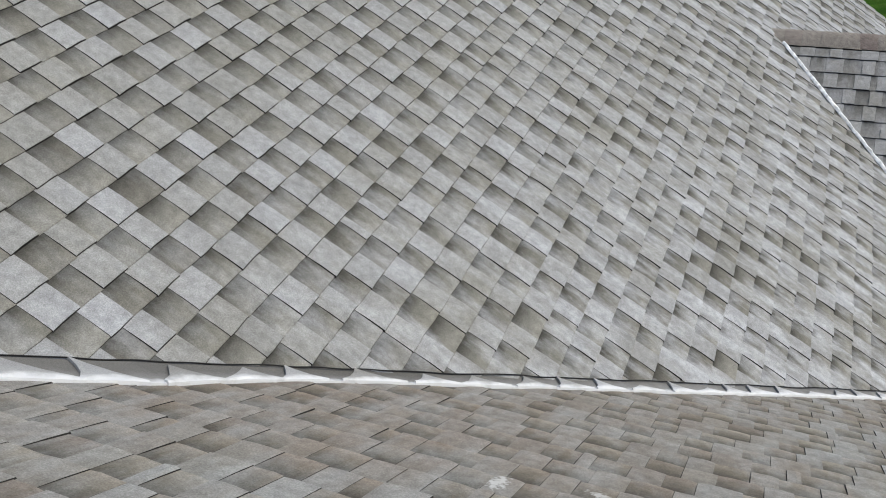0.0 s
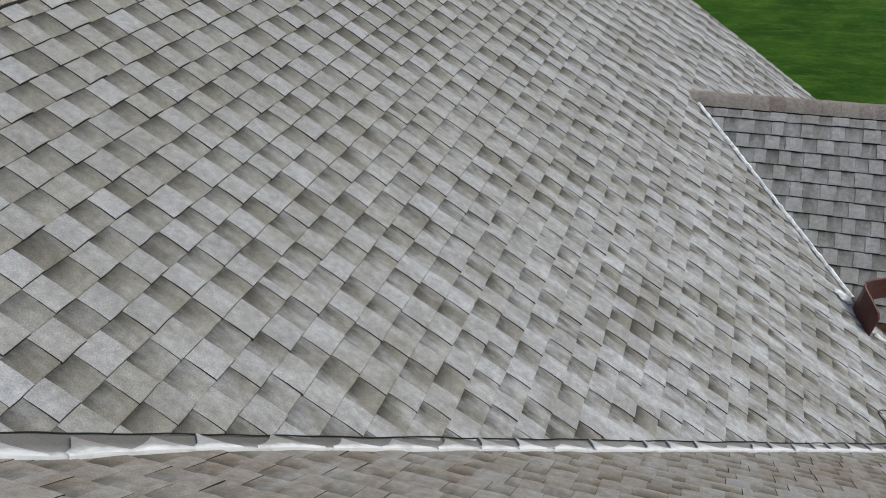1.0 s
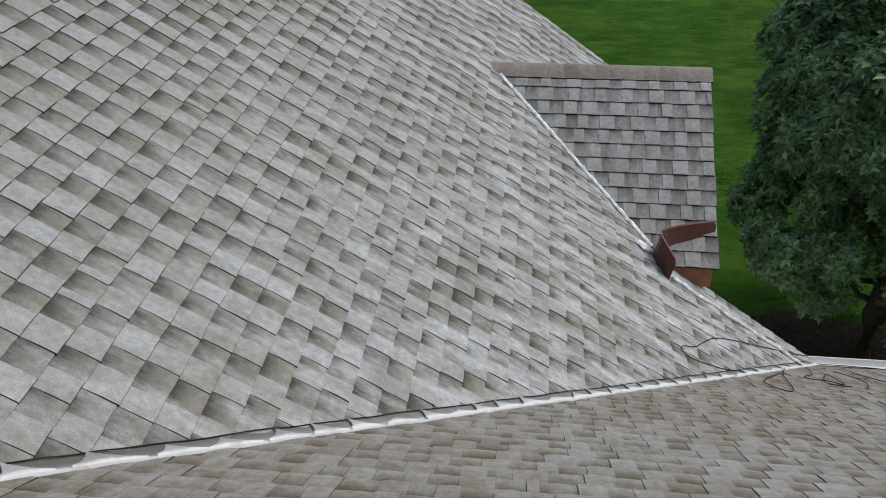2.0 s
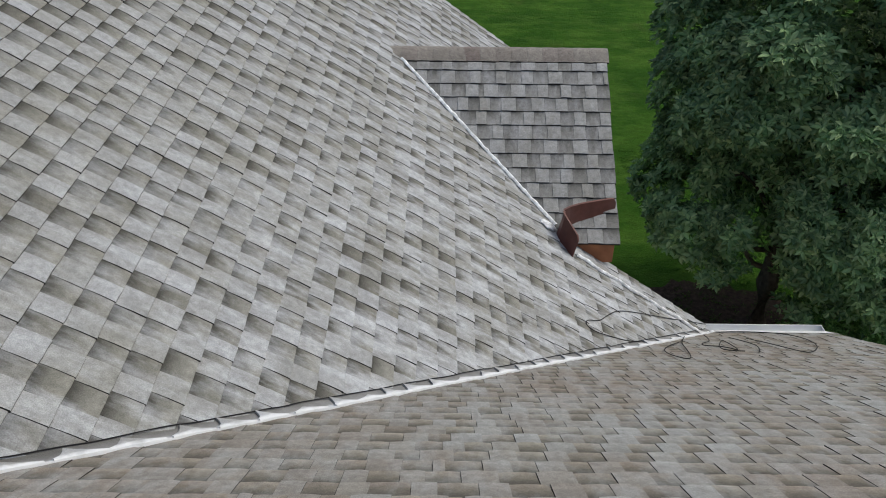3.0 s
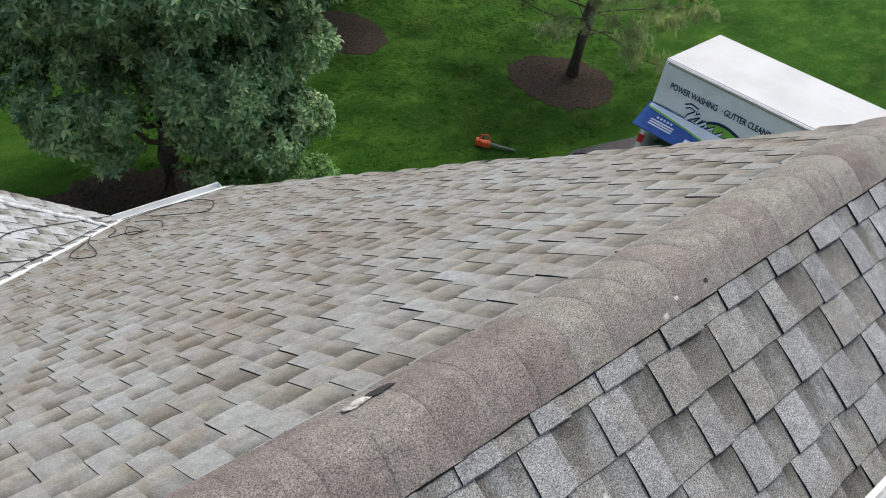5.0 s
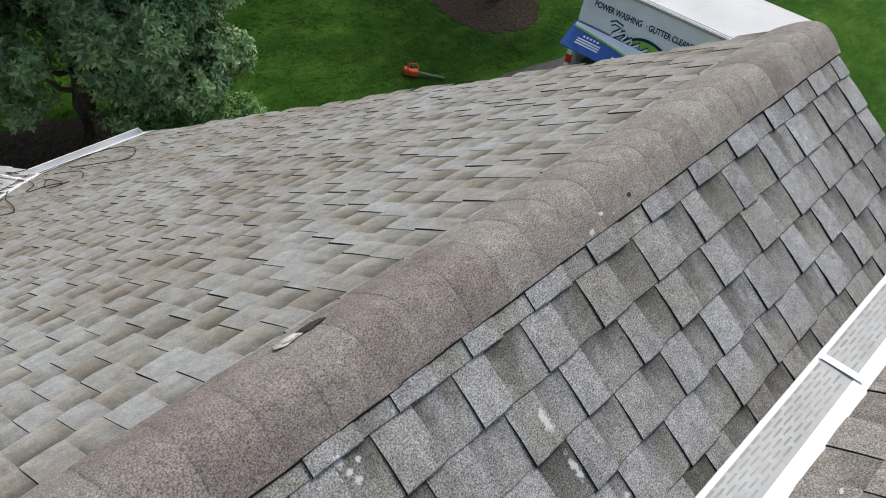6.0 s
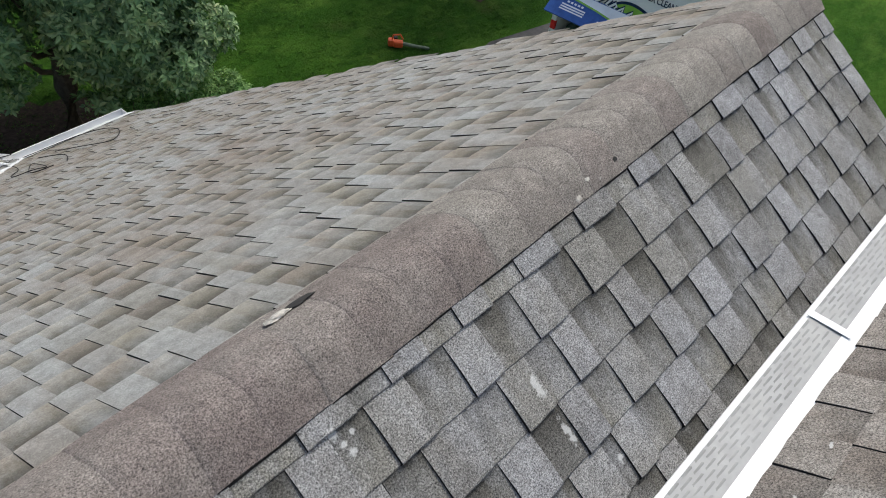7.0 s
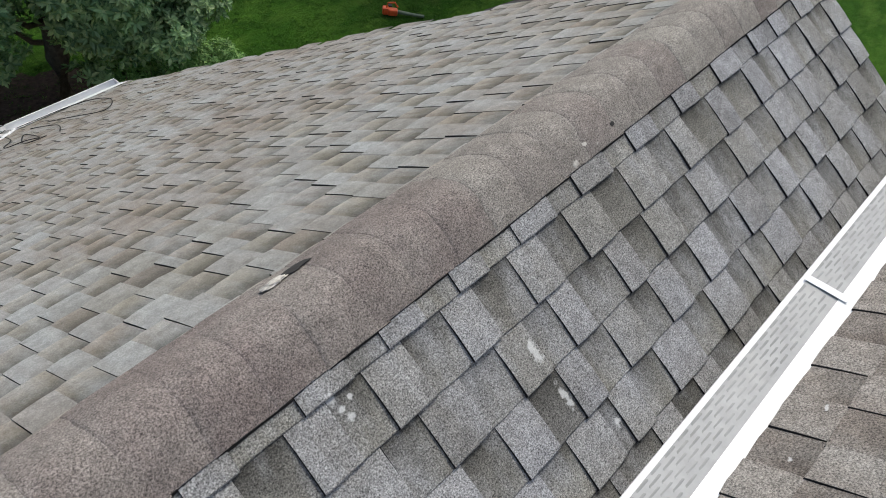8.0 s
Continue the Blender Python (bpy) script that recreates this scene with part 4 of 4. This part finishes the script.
# ---- trees ----
def leaf_field(name, clusters, leaf, mat, parent, seed, label="", count=7, spread=0.9):
    """Rosettes of leaves: each cluster is a place, an axis and a size."""
    rng = np.random.default_rng(seed)
    c = np.array([x[0] for x in clusters], dtype=float)
    ax = np.array([x[1] for x in clusters], dtype=float)
    size = np.array([x[2] for x in clusters], dtype=float)
    ax /= np.linalg.norm(ax, axis=1, keepdims=True) + 1e-9
    ref = np.where(np.abs(ax[:, 2:3]) < 0.9, [[0, 0, 1.0]], [[1.0, 0, 0]])
    u = np.cross(ax, ref)
    u /= np.linalg.norm(u, axis=1, keepdims=True)
    w = np.cross(ax, u)
    verts, faces, m = [], [], len(c)
    for k in range(count):
        ang = 2 * np.pi * (k + rng.uniform(-0.3, 0.3, m)) / count
        tip = rng.uniform(0.15, spread, m)[:, None]
        d = (u * np.cos(ang)[:, None] + w * np.sin(ang)[:, None]) * np.cos(0.6 * (1 - tip)) + ax * (0.7 * (1 - tip))
        d /= np.linalg.norm(d, axis=1, keepdims=True)
        side = np.cross(ax + rng.normal(0, 0.35, (m, 3)), d)
        side /= np.linalg.norm(side, axis=1, keepdims=True) + 1e-9
        up = np.cross(d, side)
        long = (leaf[0] * size * rng.uniform(0.75, 1.2, m))[:, None]
        wide = long * leaf[1]
        p0 = c + d * long * 0.1
        mid1, mid2 = c + d * long * 0.42, c + d * long * 0.75
        tipp = c + d * long - up * long * 0.18
        verts += [p0, mid1 + side * wide * 0.75 + up * wide * 0.2, mid2 + side * wide * 0.55 + up * wide * 0.1, tipp,
                  mid2 - side * wide * 0.55 + up * wide * 0.1, mid1 - side * wide * 0.75 + up * wide * 0.2]
    v = np.stack(verts, 0).reshape(count, 6, m, 3).transpose(2, 0, 1, 3).reshape(-1, 3)
    total = m * count
    base = np.arange(total)[:, None] * 6
    quad = np.concatenate([base + np.array([[0, 1, 2, 3]]), base + np.array([[0, 3, 4, 5]])], 0)
    me = bpy.data.meshes.new(name)
    me.vertices.add(len(v))
    me.vertices.foreach_set("co", v.astype(np.float32).ravel())
    me.loops.add(quad.size)
    me.loops.foreach_set("vertex_index", quad.astype(np.int32).ravel())
    me.polygons.add(len(quad))
    me.polygons.foreach_set("loop_start", np.arange(0, quad.size, 4, dtype=np.int32))
    me.update(calc_edges=True)
    me.validate()
    me.materials.append(mat)
    ob = new(name, me)
    ob.parent = parent
    return tagged(ob, label, kind="stuff")


def limb(a, b, r, rng, bend=0.12, n=5):
    a, b = Vector(a), Vector(b)
    size = (b - a).length * bend
    return [a.lerp(b, k / n) + Vector([rng.uniform(-size, size) * math.sin(math.pi * k / n) for _ in range(3)]) for k in range(n + 1)]


def oak():
    base = Vector((6.2, 9.42, 0))
    rng = random.Random(61)
    ob = empty("tree", Matrix.Translation(base), "dense dark green broadleaf tree on the lawn", "tree")
    bm = tube(limb((0, 0, -0.1), (0.05, 0.1, 4.2), 0.2, rng, 0.03), 0.19, 10, None, 0.45)
    centre, semi = Vector((0, 0, 3.8)), Vector((2.0, 1.95, 3.45))
    for k in range(26):
        a, h = k * 2.4, 0.9 + 3.3 * k / 26
        r = 1.6 * math.sqrt(max(0.05, 1 - ((h + 0.5 - 3.7) / 3.4) ** 2))
        tube(limb((0, 0, h), (r * math.cos(a), r * math.sin(a), h + 0.6), 0.05, rng), 0.05, 6, bm, 0.25)
    part("trunk", bm, M_BARK, ob, smooth=True)
    clusters, lumps = [], []
    for _ in range(210):
        a, z = rng.uniform(0, 2 * math.pi), rng.uniform(-2.7, 3.4)
        r = (1 - abs(z / 3.5) ** 3) ** (1 / 3) * rng.uniform(0.78, 1.0) * (1.0 if z < 1.0 else 1.0 - 0.06 * (z - 1.0))
        at = Vector((semi.x * r * math.cos(a), semi.y * r * math.sin(a), z)) + centre
        lumps.append((at, rng.choice((0.2, 0.26, 0.32, 0.38, 0.46)) * rng.uniform(0.9, 1.1)))
    for _ in range(22):
        a = rng.uniform(-1.5, 0.6)
        lumps.append((centre + Vector((2.15 * math.cos(a), 2.1 * math.sin(a), rng.uniform(-1.9, 1.2))), rng.uniform(0.22, 0.4)))
    for at, size in lumps:
        out = (at - centre).normalized()
        for _ in range(int(850 * size * size) + 24):
            d = Vector((rng.gauss(0, 1), rng.gauss(0, 1), rng.gauss(0, 0.8) + 0.35)) + out * 0.5
            d.normalize()
            p = at + d * size * rng.uniform(0.70, 1.15)
            front, right = -0.45 * p.x - 0.9 * p.y, 0.9 * p.x - 0.45 * p.y
            if p.z < min(2.1, max(1.0, 1.25 + 0.28 * max(0.0, front) - 0.25 * right)) + 0.3 * math.sin(5 * p.x) * math.cos(4 * p.y):
                continue
            axis = out * 0.45 + d * 0.45 + Vector((0, 0, 0.75))
            clusters.append((tuple(p), tuple(axis + Vector([rng.gauss(0, 0.22) for _ in range(3)])), rng.uniform(0.7, 1.25)))
    for _ in range(2000):
        d = Vector((rng.gauss(0, 1), rng.gauss(0, 1), rng.gauss(0, 1))).normalized() * rng.uniform(0.3, 0.78)
        p = Vector((d.x * semi.x, d.y * semi.y, d.z * semi.z)) + centre
        if p.z > 0.65:
            clusters.append((tuple(p), tuple(d + Vector((0, 0, 0.4))), rng.uniform(0.8, 1.2)))
    leaf_field("crown", clusters, (0.108, 0.27), M_OAK, ob, 62, "dark green lobed leaves in whorls", 7, 0.95)


def pine():
    ob = empty("tree", Matrix.Translation((16.05, 9.3, 0)), "thin light green conifer in a round mulch bed", "tree")
    rng = random.Random(71)
    bm = tube(limb((0, 0, -0.1), (0.1, -0.05, 6.2), 0.2, rng, 0.01), 0.17, 9, None, 0.3)
    clusters = []
    for k in range(44):
        a, h = k * 2.4 + rng.uniform(-0.3, 0.3), 0.95 + 5.0 * k / 44
        r = (3.2 - 0.30 * h) * rng.uniform(0.7, 1.1)
        end = Vector((r * math.cos(a), r * math.sin(a), h + rng.uniform(0.1, 0.75)))
        pts = limb((0, 0, h), end, 0.03, rng, 0.05)
        tube(pts, 0.022, 5, bm, 0.25)
        for j in range(13):
            f = rng.uniform(0.25, 1.0)
            p = Vector((0, 0, h)).lerp(end, f)
            side = Vector((-math.sin(a), math.cos(a), rng.uniform(-0.15, 0.3))) * rng.choice((-1, 1)) * rng.uniform(0.05, 0.65) * (1.15 - f * 0.7)
            twig = p + side + Vector((math.cos(a), math.sin(a), 0)) * 0.15
            tube([p, twig], 0.006, 3, bm, 0.4)
            for _ in range(12 if f > 0.55 else 6):
                g = rng.uniform(0.3, 1.15)
                q = p.lerp(twig, g) + Vector([rng.gauss(0, 0.06) for _ in range(3)])
                clusters.append((tuple(q), tuple((twig - p).normalized() + Vector((0, 0, 0.4))), rng.uniform(0.6, 1.1)))
    part("trunk", bm, M_BARK, ob, smooth=True)
    leaf_field("crown", clusters, (0.125, 0.075), M_PINE, ob, 72, "sparse pale green sprays of needles", 11, 0.6)


def spruce():
    ob = empty("tree", Matrix.Translation((12.85, 14.5, 0)), "blue-green spruce with drooping layered boughs", "tree")
    rng = random.Random(81)
    bm = tube([(0, 0, -0.1), (0, 0, 3.5), (0, 0, 7.5)], 0.085, 8, None, 0.2)
    clusters = []
    for k in range(70):
        a, h = k * 2.4 + rng.uniform(-0.2, 0.2), 1.9 + 5.2 * k / 70
        r = (3.75 - 0.38 * h) * rng.uniform(0.85, 1.1)
        end = Vector((r * math.cos(a), r * math.sin(a), h - 0.04 * r))
        tube([(0, 0, h), end], 0.03, 4, bm, 0.3)
        for j in range(190):
            f = rng.uniform(0.25, 1.0) ** 0.8
            p = Vector((0, 0, h)).lerp(end, f)
            w = 0.75 * (1.15 - f)
            p = p + Vector((-math.sin(a), math.cos(a), 0)) * rng.uniform(-w, w) + Vector((0, 0, rng.uniform(-0.05, 0.02)))
            clusters.append((tuple(p), (math.cos(a), math.sin(a), 0.25), rng.uniform(0.7, 1.2)))
    part("trunk", bm, M_BARK, ob, smooth=True)
    leaf_field("crown", clusters, (0.11, 0.13), M_SPRUCE, ob, 82, "blue-green needle boughs, brownish inside", 9, 0.6)


def shrub(x, y, rad, high, seed):
    ob = empty("shrub", Matrix.Translation((x, y, 0)), "low leafy green shrub by the house", "shrub", "shrubs under the eave")
    rng = random.Random(seed)
    bm, clusters = bmesh.new(), []
    for k in range(16):
        a = k * 2.4
        end = (rad * 0.8 * math.cos(a) * rng.uniform(0.4, 1), rad * 0.8 * math.sin(a) * rng.uniform(0.4, 1), high * rng.uniform(0.6, 1.0))
        tube(limb((0, 0, -0.02), end, 0.01, rng, 0.08), 0.010, 4, bm, 0.4)
    for _ in range(1300):
        d = Vector((rng.gauss(0, 1), rng.gauss(0, 1), abs(rng.gauss(0, 1)))).normalized() * rng.uniform(0.5, 1.08)
        clusters.append(((d.x * rad, d.y * rad, d.z * high + 0.05), (d.x, d.y, d.z + 0.8), rng.uniform(0.7, 1.2)))
    part("stems", bm, M_BARK, ob)
    leaf_field("foliage", clusters, (0.075, 0.24), M_SHRUB, ob, seed + 1, "small bright green leaves", 6, 0.8)


def grass():
    """Short tufts standing up from the mown lawn where it is seen close."""
    rng = random.Random(101)
    beds = ((15.62, 9.2, 1.45), (12.45, 13.25, 1.2))
    clusters = []
    while len(clusters) < 15000:
        x, y = rng.uniform(5.0, 19.0), rng.uniform(5.6, 15.5)
        if (x > 10.9 and y < 7.2) or any((x - cx) ** 2 + (y - cy) ** 2 < r * r for cx, cy, r in beds):
            continue
        if noise.noise(Vector((x * 0.9, y * 1.6, 3.1))) + rng.uniform(-0.5, 0.5) < -0.1:
            continue
        clusters.append(((x, y, 0.0), (rng.gauss(0, 0.3), rng.gauss(0, 0.3), 1.0), rng.uniform(0.5, 1.2)))
    tagged(leaf_field("grass", clusters, (0.055, 0.10), M_BLADE, None, 102, "", 5, 0.45), "short green grass tufts on the mown lawn", "grass", kind="stuff")


oak()
pine()
spruce()
grass()
for k, (x, y, r, h) in enumerate(((6.45, 8.2, 0.5, 1.55), (6.9, 8.05, 0.5, 1.5), (7.4, 7.95, 0.5, 1.3), (7.85, 7.85, 0.5, 1.1))):
    shrub(x, y, r, h, 91 + 2 * k)



# ---- trailer on the driveway ----
def trailer():
    long, wide, top = 3.3, 1.85, 2.9
    m = Matrix.Translation((12.95, 5.45, 0)) @ Matrix.Rotation(radians(4.8), 4, "Z")
    ob = empty("box_trailer", m, "white box trailer with blue wrap and a raised side hatch", "trailer")
    # its own axes: -y along the side towards the cab, x across; the near side lies at x = 0
    bm = box_bm((wide, long, top - 2.11), (wide / 2, -long / 2, (top + 2.11) / 2), 0.035)
    box_bm((wide - 0.75, long - 0.05, 1.6), (wide / 2 + 0.365, -long / 2, 1.33), 0.02, bm)
    box_bm((0.75, long - 1.78, 1.6), (0.385, -long / 2 - 0.87, 1.33), 0.02, bm)
    box_bm((0.75, 0.04, 1.6), (0.385, -0.03, 1.33), 0.01, bm)
    box_bm((0.75, 1.75, 0.06), (0.385, -0.9, 0.62), 0.01, bm)
    body = part("body", bm, M_TRUCK, ob, "white aluminium box with a pale roof")
    part("roof_skin", box_bm((wide - 0.05, long - 0.05, 0.012), (wide / 2, -long / 2, top + 0.002), 0.004), M_TRUCK_TOP, body, "white roof greyed to offset the light from above, with grey smudges")
    part("roof_rail", box_bm((0.035, long - 0.1, 0.05), (-0.012, -long / 2 - 0.03, top - 0.045), 0.008), M_GREY, body, "grey rail along the roof's edge")
    part("chassis", box_bm((wide - 0.3, long, 0.2), (wide / 2, -long / 2, 0.52), 0.02), M_BLACK, ob, "dark chassis")
    part("drawbar", tube([(wide / 2, -long + 0.2, 0.5), (wide / 2, -long - 0.9, 0.5)], 0.05, 8), M_BLACK, ob, "black steel drawbar")
    for x, y in ((0.12, -0.55), (wide - 0.12, -0.55), (0.12, -1.45), (wide - 0.12, -1.45)):
        wheel = bmesh.new()
        bmesh.ops.create_cone(wheel, segments=24, radius1=0.38, radius2=0.38, depth=0.24, cap_ends=True, matrix=Matrix.Translation((x, y, 0.39)) @ Matrix.Rotation(radians(90), 4, "Y"))
        tyre = part("tyre", wheel, M_BLACK, ob, "black tyre")
        rim = bmesh.new()
        bmesh.ops.create_cone(rim, segments=20, radius1=0.2, radius2=0.17, depth=0.26, cap_ends=True, matrix=Matrix.Translation((x, y, 0.39)) @ Matrix.Rotation(radians(90), 4, "Y"))
        part("rim", rim, M_GREY, tyre, "grey rim")
    # raised hatch: hinged under the lettering, leaning out from the side
    hinge, out, drop = 2.10, 0.42, 0.30
    size = math.hypot(out, drop)
    panel = box_bm((size, 1.75, 0.03), (-size / 2, -0.86, 0), 0.004)
    tilt = Matrix.Translation((0.0, 0, hinge)) @ Matrix.Rotation(-math.atan2(drop, out), 4, "Y")
    tilted = lambda b: (b.transform(tilt), b)[1]
    hatch = part("hatch", tilted(panel), M_BLUE, ob, "blue printed hatch propped open")
    part("white_field", tilted(sheet([(-0.02, -0.02), (-0.02, -1.72), (-0.30, -1.72), (-0.16, -0.8), (-0.08, -0.02)], 0.019)), M_TRUCK, hatch, "white printed field")
    part("lime_line", tilted(sheet([(-0.08, -0.02), (-0.16, -0.8), (-0.30, -1.72), (-0.34, -1.72), (-0.19, -0.8), (-0.115, -0.02)], 0.021)), M_GREEN, hatch, "lime printed line")
    for k in range(5):
        part("bar", tilted(sheet([(-0.20, -0.27 - 0.065 * k), (-0.20, -0.31 - 0.065 * k), (-0.235, -0.31 - 0.065 * k), (-0.235, -0.27 - 0.065 * k)], 0.023)), M_TRUCK, hatch, "white printed star row")
    for k in range(3):
        part("bar", tilted(sheet([(-0.27 - 0.045 * k, -0.20), (-0.27 - 0.045 * k, -0.64), (-0.295 - 0.045 * k, -0.64), (-0.295 - 0.045 * k, -0.20)], 0.023)), M_TRUCK, hatch, "white printed line of writing")
    for k in range(5):
        part("bar", tilted(sheet([(-0.33, -0.90 - 0.13 * k), (-0.33, -1.0 - 0.13 * k), (-0.43, -1.0 - 0.13 * k), (-0.43, -0.90 - 0.13 * k)], 0.023)), M_TRUCK, hatch, "white printed block")
    # printing on the side
    for text, y, z, size_t in (("POWER WASHING", -0.23, 2.465, 0.148), ("\u00b7 GUTTER CLEANING", -1.18, 2.465, 0.148)):
        cu = bpy.data.curves.new("lettering", "FONT")
        cu.body, cu.size, cu.extrude, cu.offset = text, size_t, 0.002, 0.0025
        cu.space_character = 0.95
        cu.materials.append(M_NAVY)
        t = new("lettering", cu)
        t.parent = body
        t.matrix_basis = Matrix.Translation((-0.006, y, z)) @ Matrix.Rotation(radians(-90), 4, "Z") @ Matrix.Rotation(radians(90), 4, "X") @ Matrix.Diagonal((0.735, 1, 1, 1))
    side = lambda pts, off: wall_sheet(pts, -off)
    arc = [(-0.95 - 0.9 * k / 12, 2.15 + 0.17 * math.sin(math.pi * (k / 12) ** 0.75)) for k in range(13)]
    part("logo_arc", side(arc + [(y, z - 0.05) for y, z in arc[::-1]], 0.008), M_NAVY, body, "navy printed arc")
    part("logo_field", side([(y, z - 0.05) for y, z in arc] + [(-1.85, 1.95), (-0.95, 1.95)], 0.006), M_GREEN, body, "lime printed field")
    swash = ((0.60, 2.31), (0.68, 2.36), (0.80, 2.34), (0.80, 2.27), (0.70, 2.17), (0.66, 2.09), (0.76, 2.18), (0.88, 2.27), (0.93, 2.23), (0.86, 2.12), (0.92, 2.10),
             (1.03, 2.21), (1.05, 2.16), (1.01, 2.10), (1.08, 2.09), (1.18, 2.19), (1.15, 2.08), (1.24, 2.07), (1.34, 2.17), (1.32, 2.07), (1.44, 2.10))
    for kind_of, width, off, mat, says in (("logo_swash", 0.050, 0.010, M_NAVY, "navy printed swash"), ("logo_highlight", 0.022, 0.018, M_TRUCK, "white printed swash")):
        bm = tube([(0, -s, z) for s, z in swash], width, 6)
        bm.transform(Matrix.Translation((-off, 0, 0)) @ Matrix.Diagonal((0.12, 1, 1, 1)))
        part(kind_of, bm, mat, body, says)
    # what stands in the open side
    part("machine", box_bm((0.42, 0.6, 0.75), (0.33, -0.5, 1.02), 0.06), M_MACHINE, ob, "dark green machine in the open side")
    part("reel", box_bm((0.42, 0.6, 0.8), (0.33, -1.3, 1.05), 0.10), M_BLACK, ob, "black hose reel")
    for k in range(4):
        part("tape", box_bm((0.06, 0.09, 0.16), (-0.035, -0.05, 1.1 + 0.16 * k), 0.006), M_RED if k % 2 == 0 else M_TRUCK, ob, "red and white marker post")


def sheet(pts, z):
    bm = bmesh.new()
    a = [bm.verts.new((x, y, z)) for x, y in pts]
    b = [bm.verts.new((x, y, z - 0.003)) for x, y in pts]
    bm.faces.new(a), bm.faces.new(b[::-1])
    for k in range(len(pts)):
        bm.faces.new((a[k], b[k], b[(k + 1) % len(pts)], a[(k + 1) % len(pts)]))
    bmesh.ops.recalc_face_normals(bm, faces=bm.faces)
    return bm


def wall_sheet(pts, x):
    bm = sheet(pts, 0.0)
    for v in bm.verts:
        v.co = Vector((x + v.co.z, v.co.x, v.co.y))
    bmesh.ops.recalc_face_normals(bm, faces=bm.faces)
    return bm


trailer()


# ---- leaf blower left on the lawn ----
def leaf_blower():
    ob = empty("leaf_blower", Matrix.Translation((11.97, 8.03, 0)) @ Matrix.Rotation(radians(-45), 4, "Z") @ Matrix.Scale(0.85, 4), "orange leaf blower with a dark tube on the grass", "leaf blower")
    bm = box_bm((0.22, 0.15, 0.15), (0.02, 0, 0.10), 0.045)
    box_bm((0.14, 0.16, 0.16), (-0.14, 0.03, 0.11), 0.04, bm)
    body = part("body", bm, M_ORANGE, ob, "orange plastic housing")
    part("handle", tube([(-0.12, 0, 0.2), (-0.1, 0, 0.31), (0.05, 0, 0.33), (0.12, 0, 0.22)], 0.018, 8), M_ORANGE, body, "orange loop handle")
    part("engine", box_bm((0.12, 0.13, 0.14), (-0.05, 0.14, 0.12), 0.03), M_BLACK, ob, "black engine cover")
    part("tube", tube([(0.1, 0, 0.11), (0.35, -0.01, 0.08), (0.72, -0.02, 0.05)], 0.045, 10, None, 0.75), M_TUBE, ob, "dark grey-green blower tube")


leaf_blower()
part_hose = cable("hose_end", [(13.35, 6.9, 0.05 - RIDGE), (13.45, 6.82, 0.10 - RIDGE), (13.6, 6.78, 0.05 - RIDGE), (13.8, 6.4, 0.05 - RIDGE)], "black hose lying at the driveway's edge", 0.03)
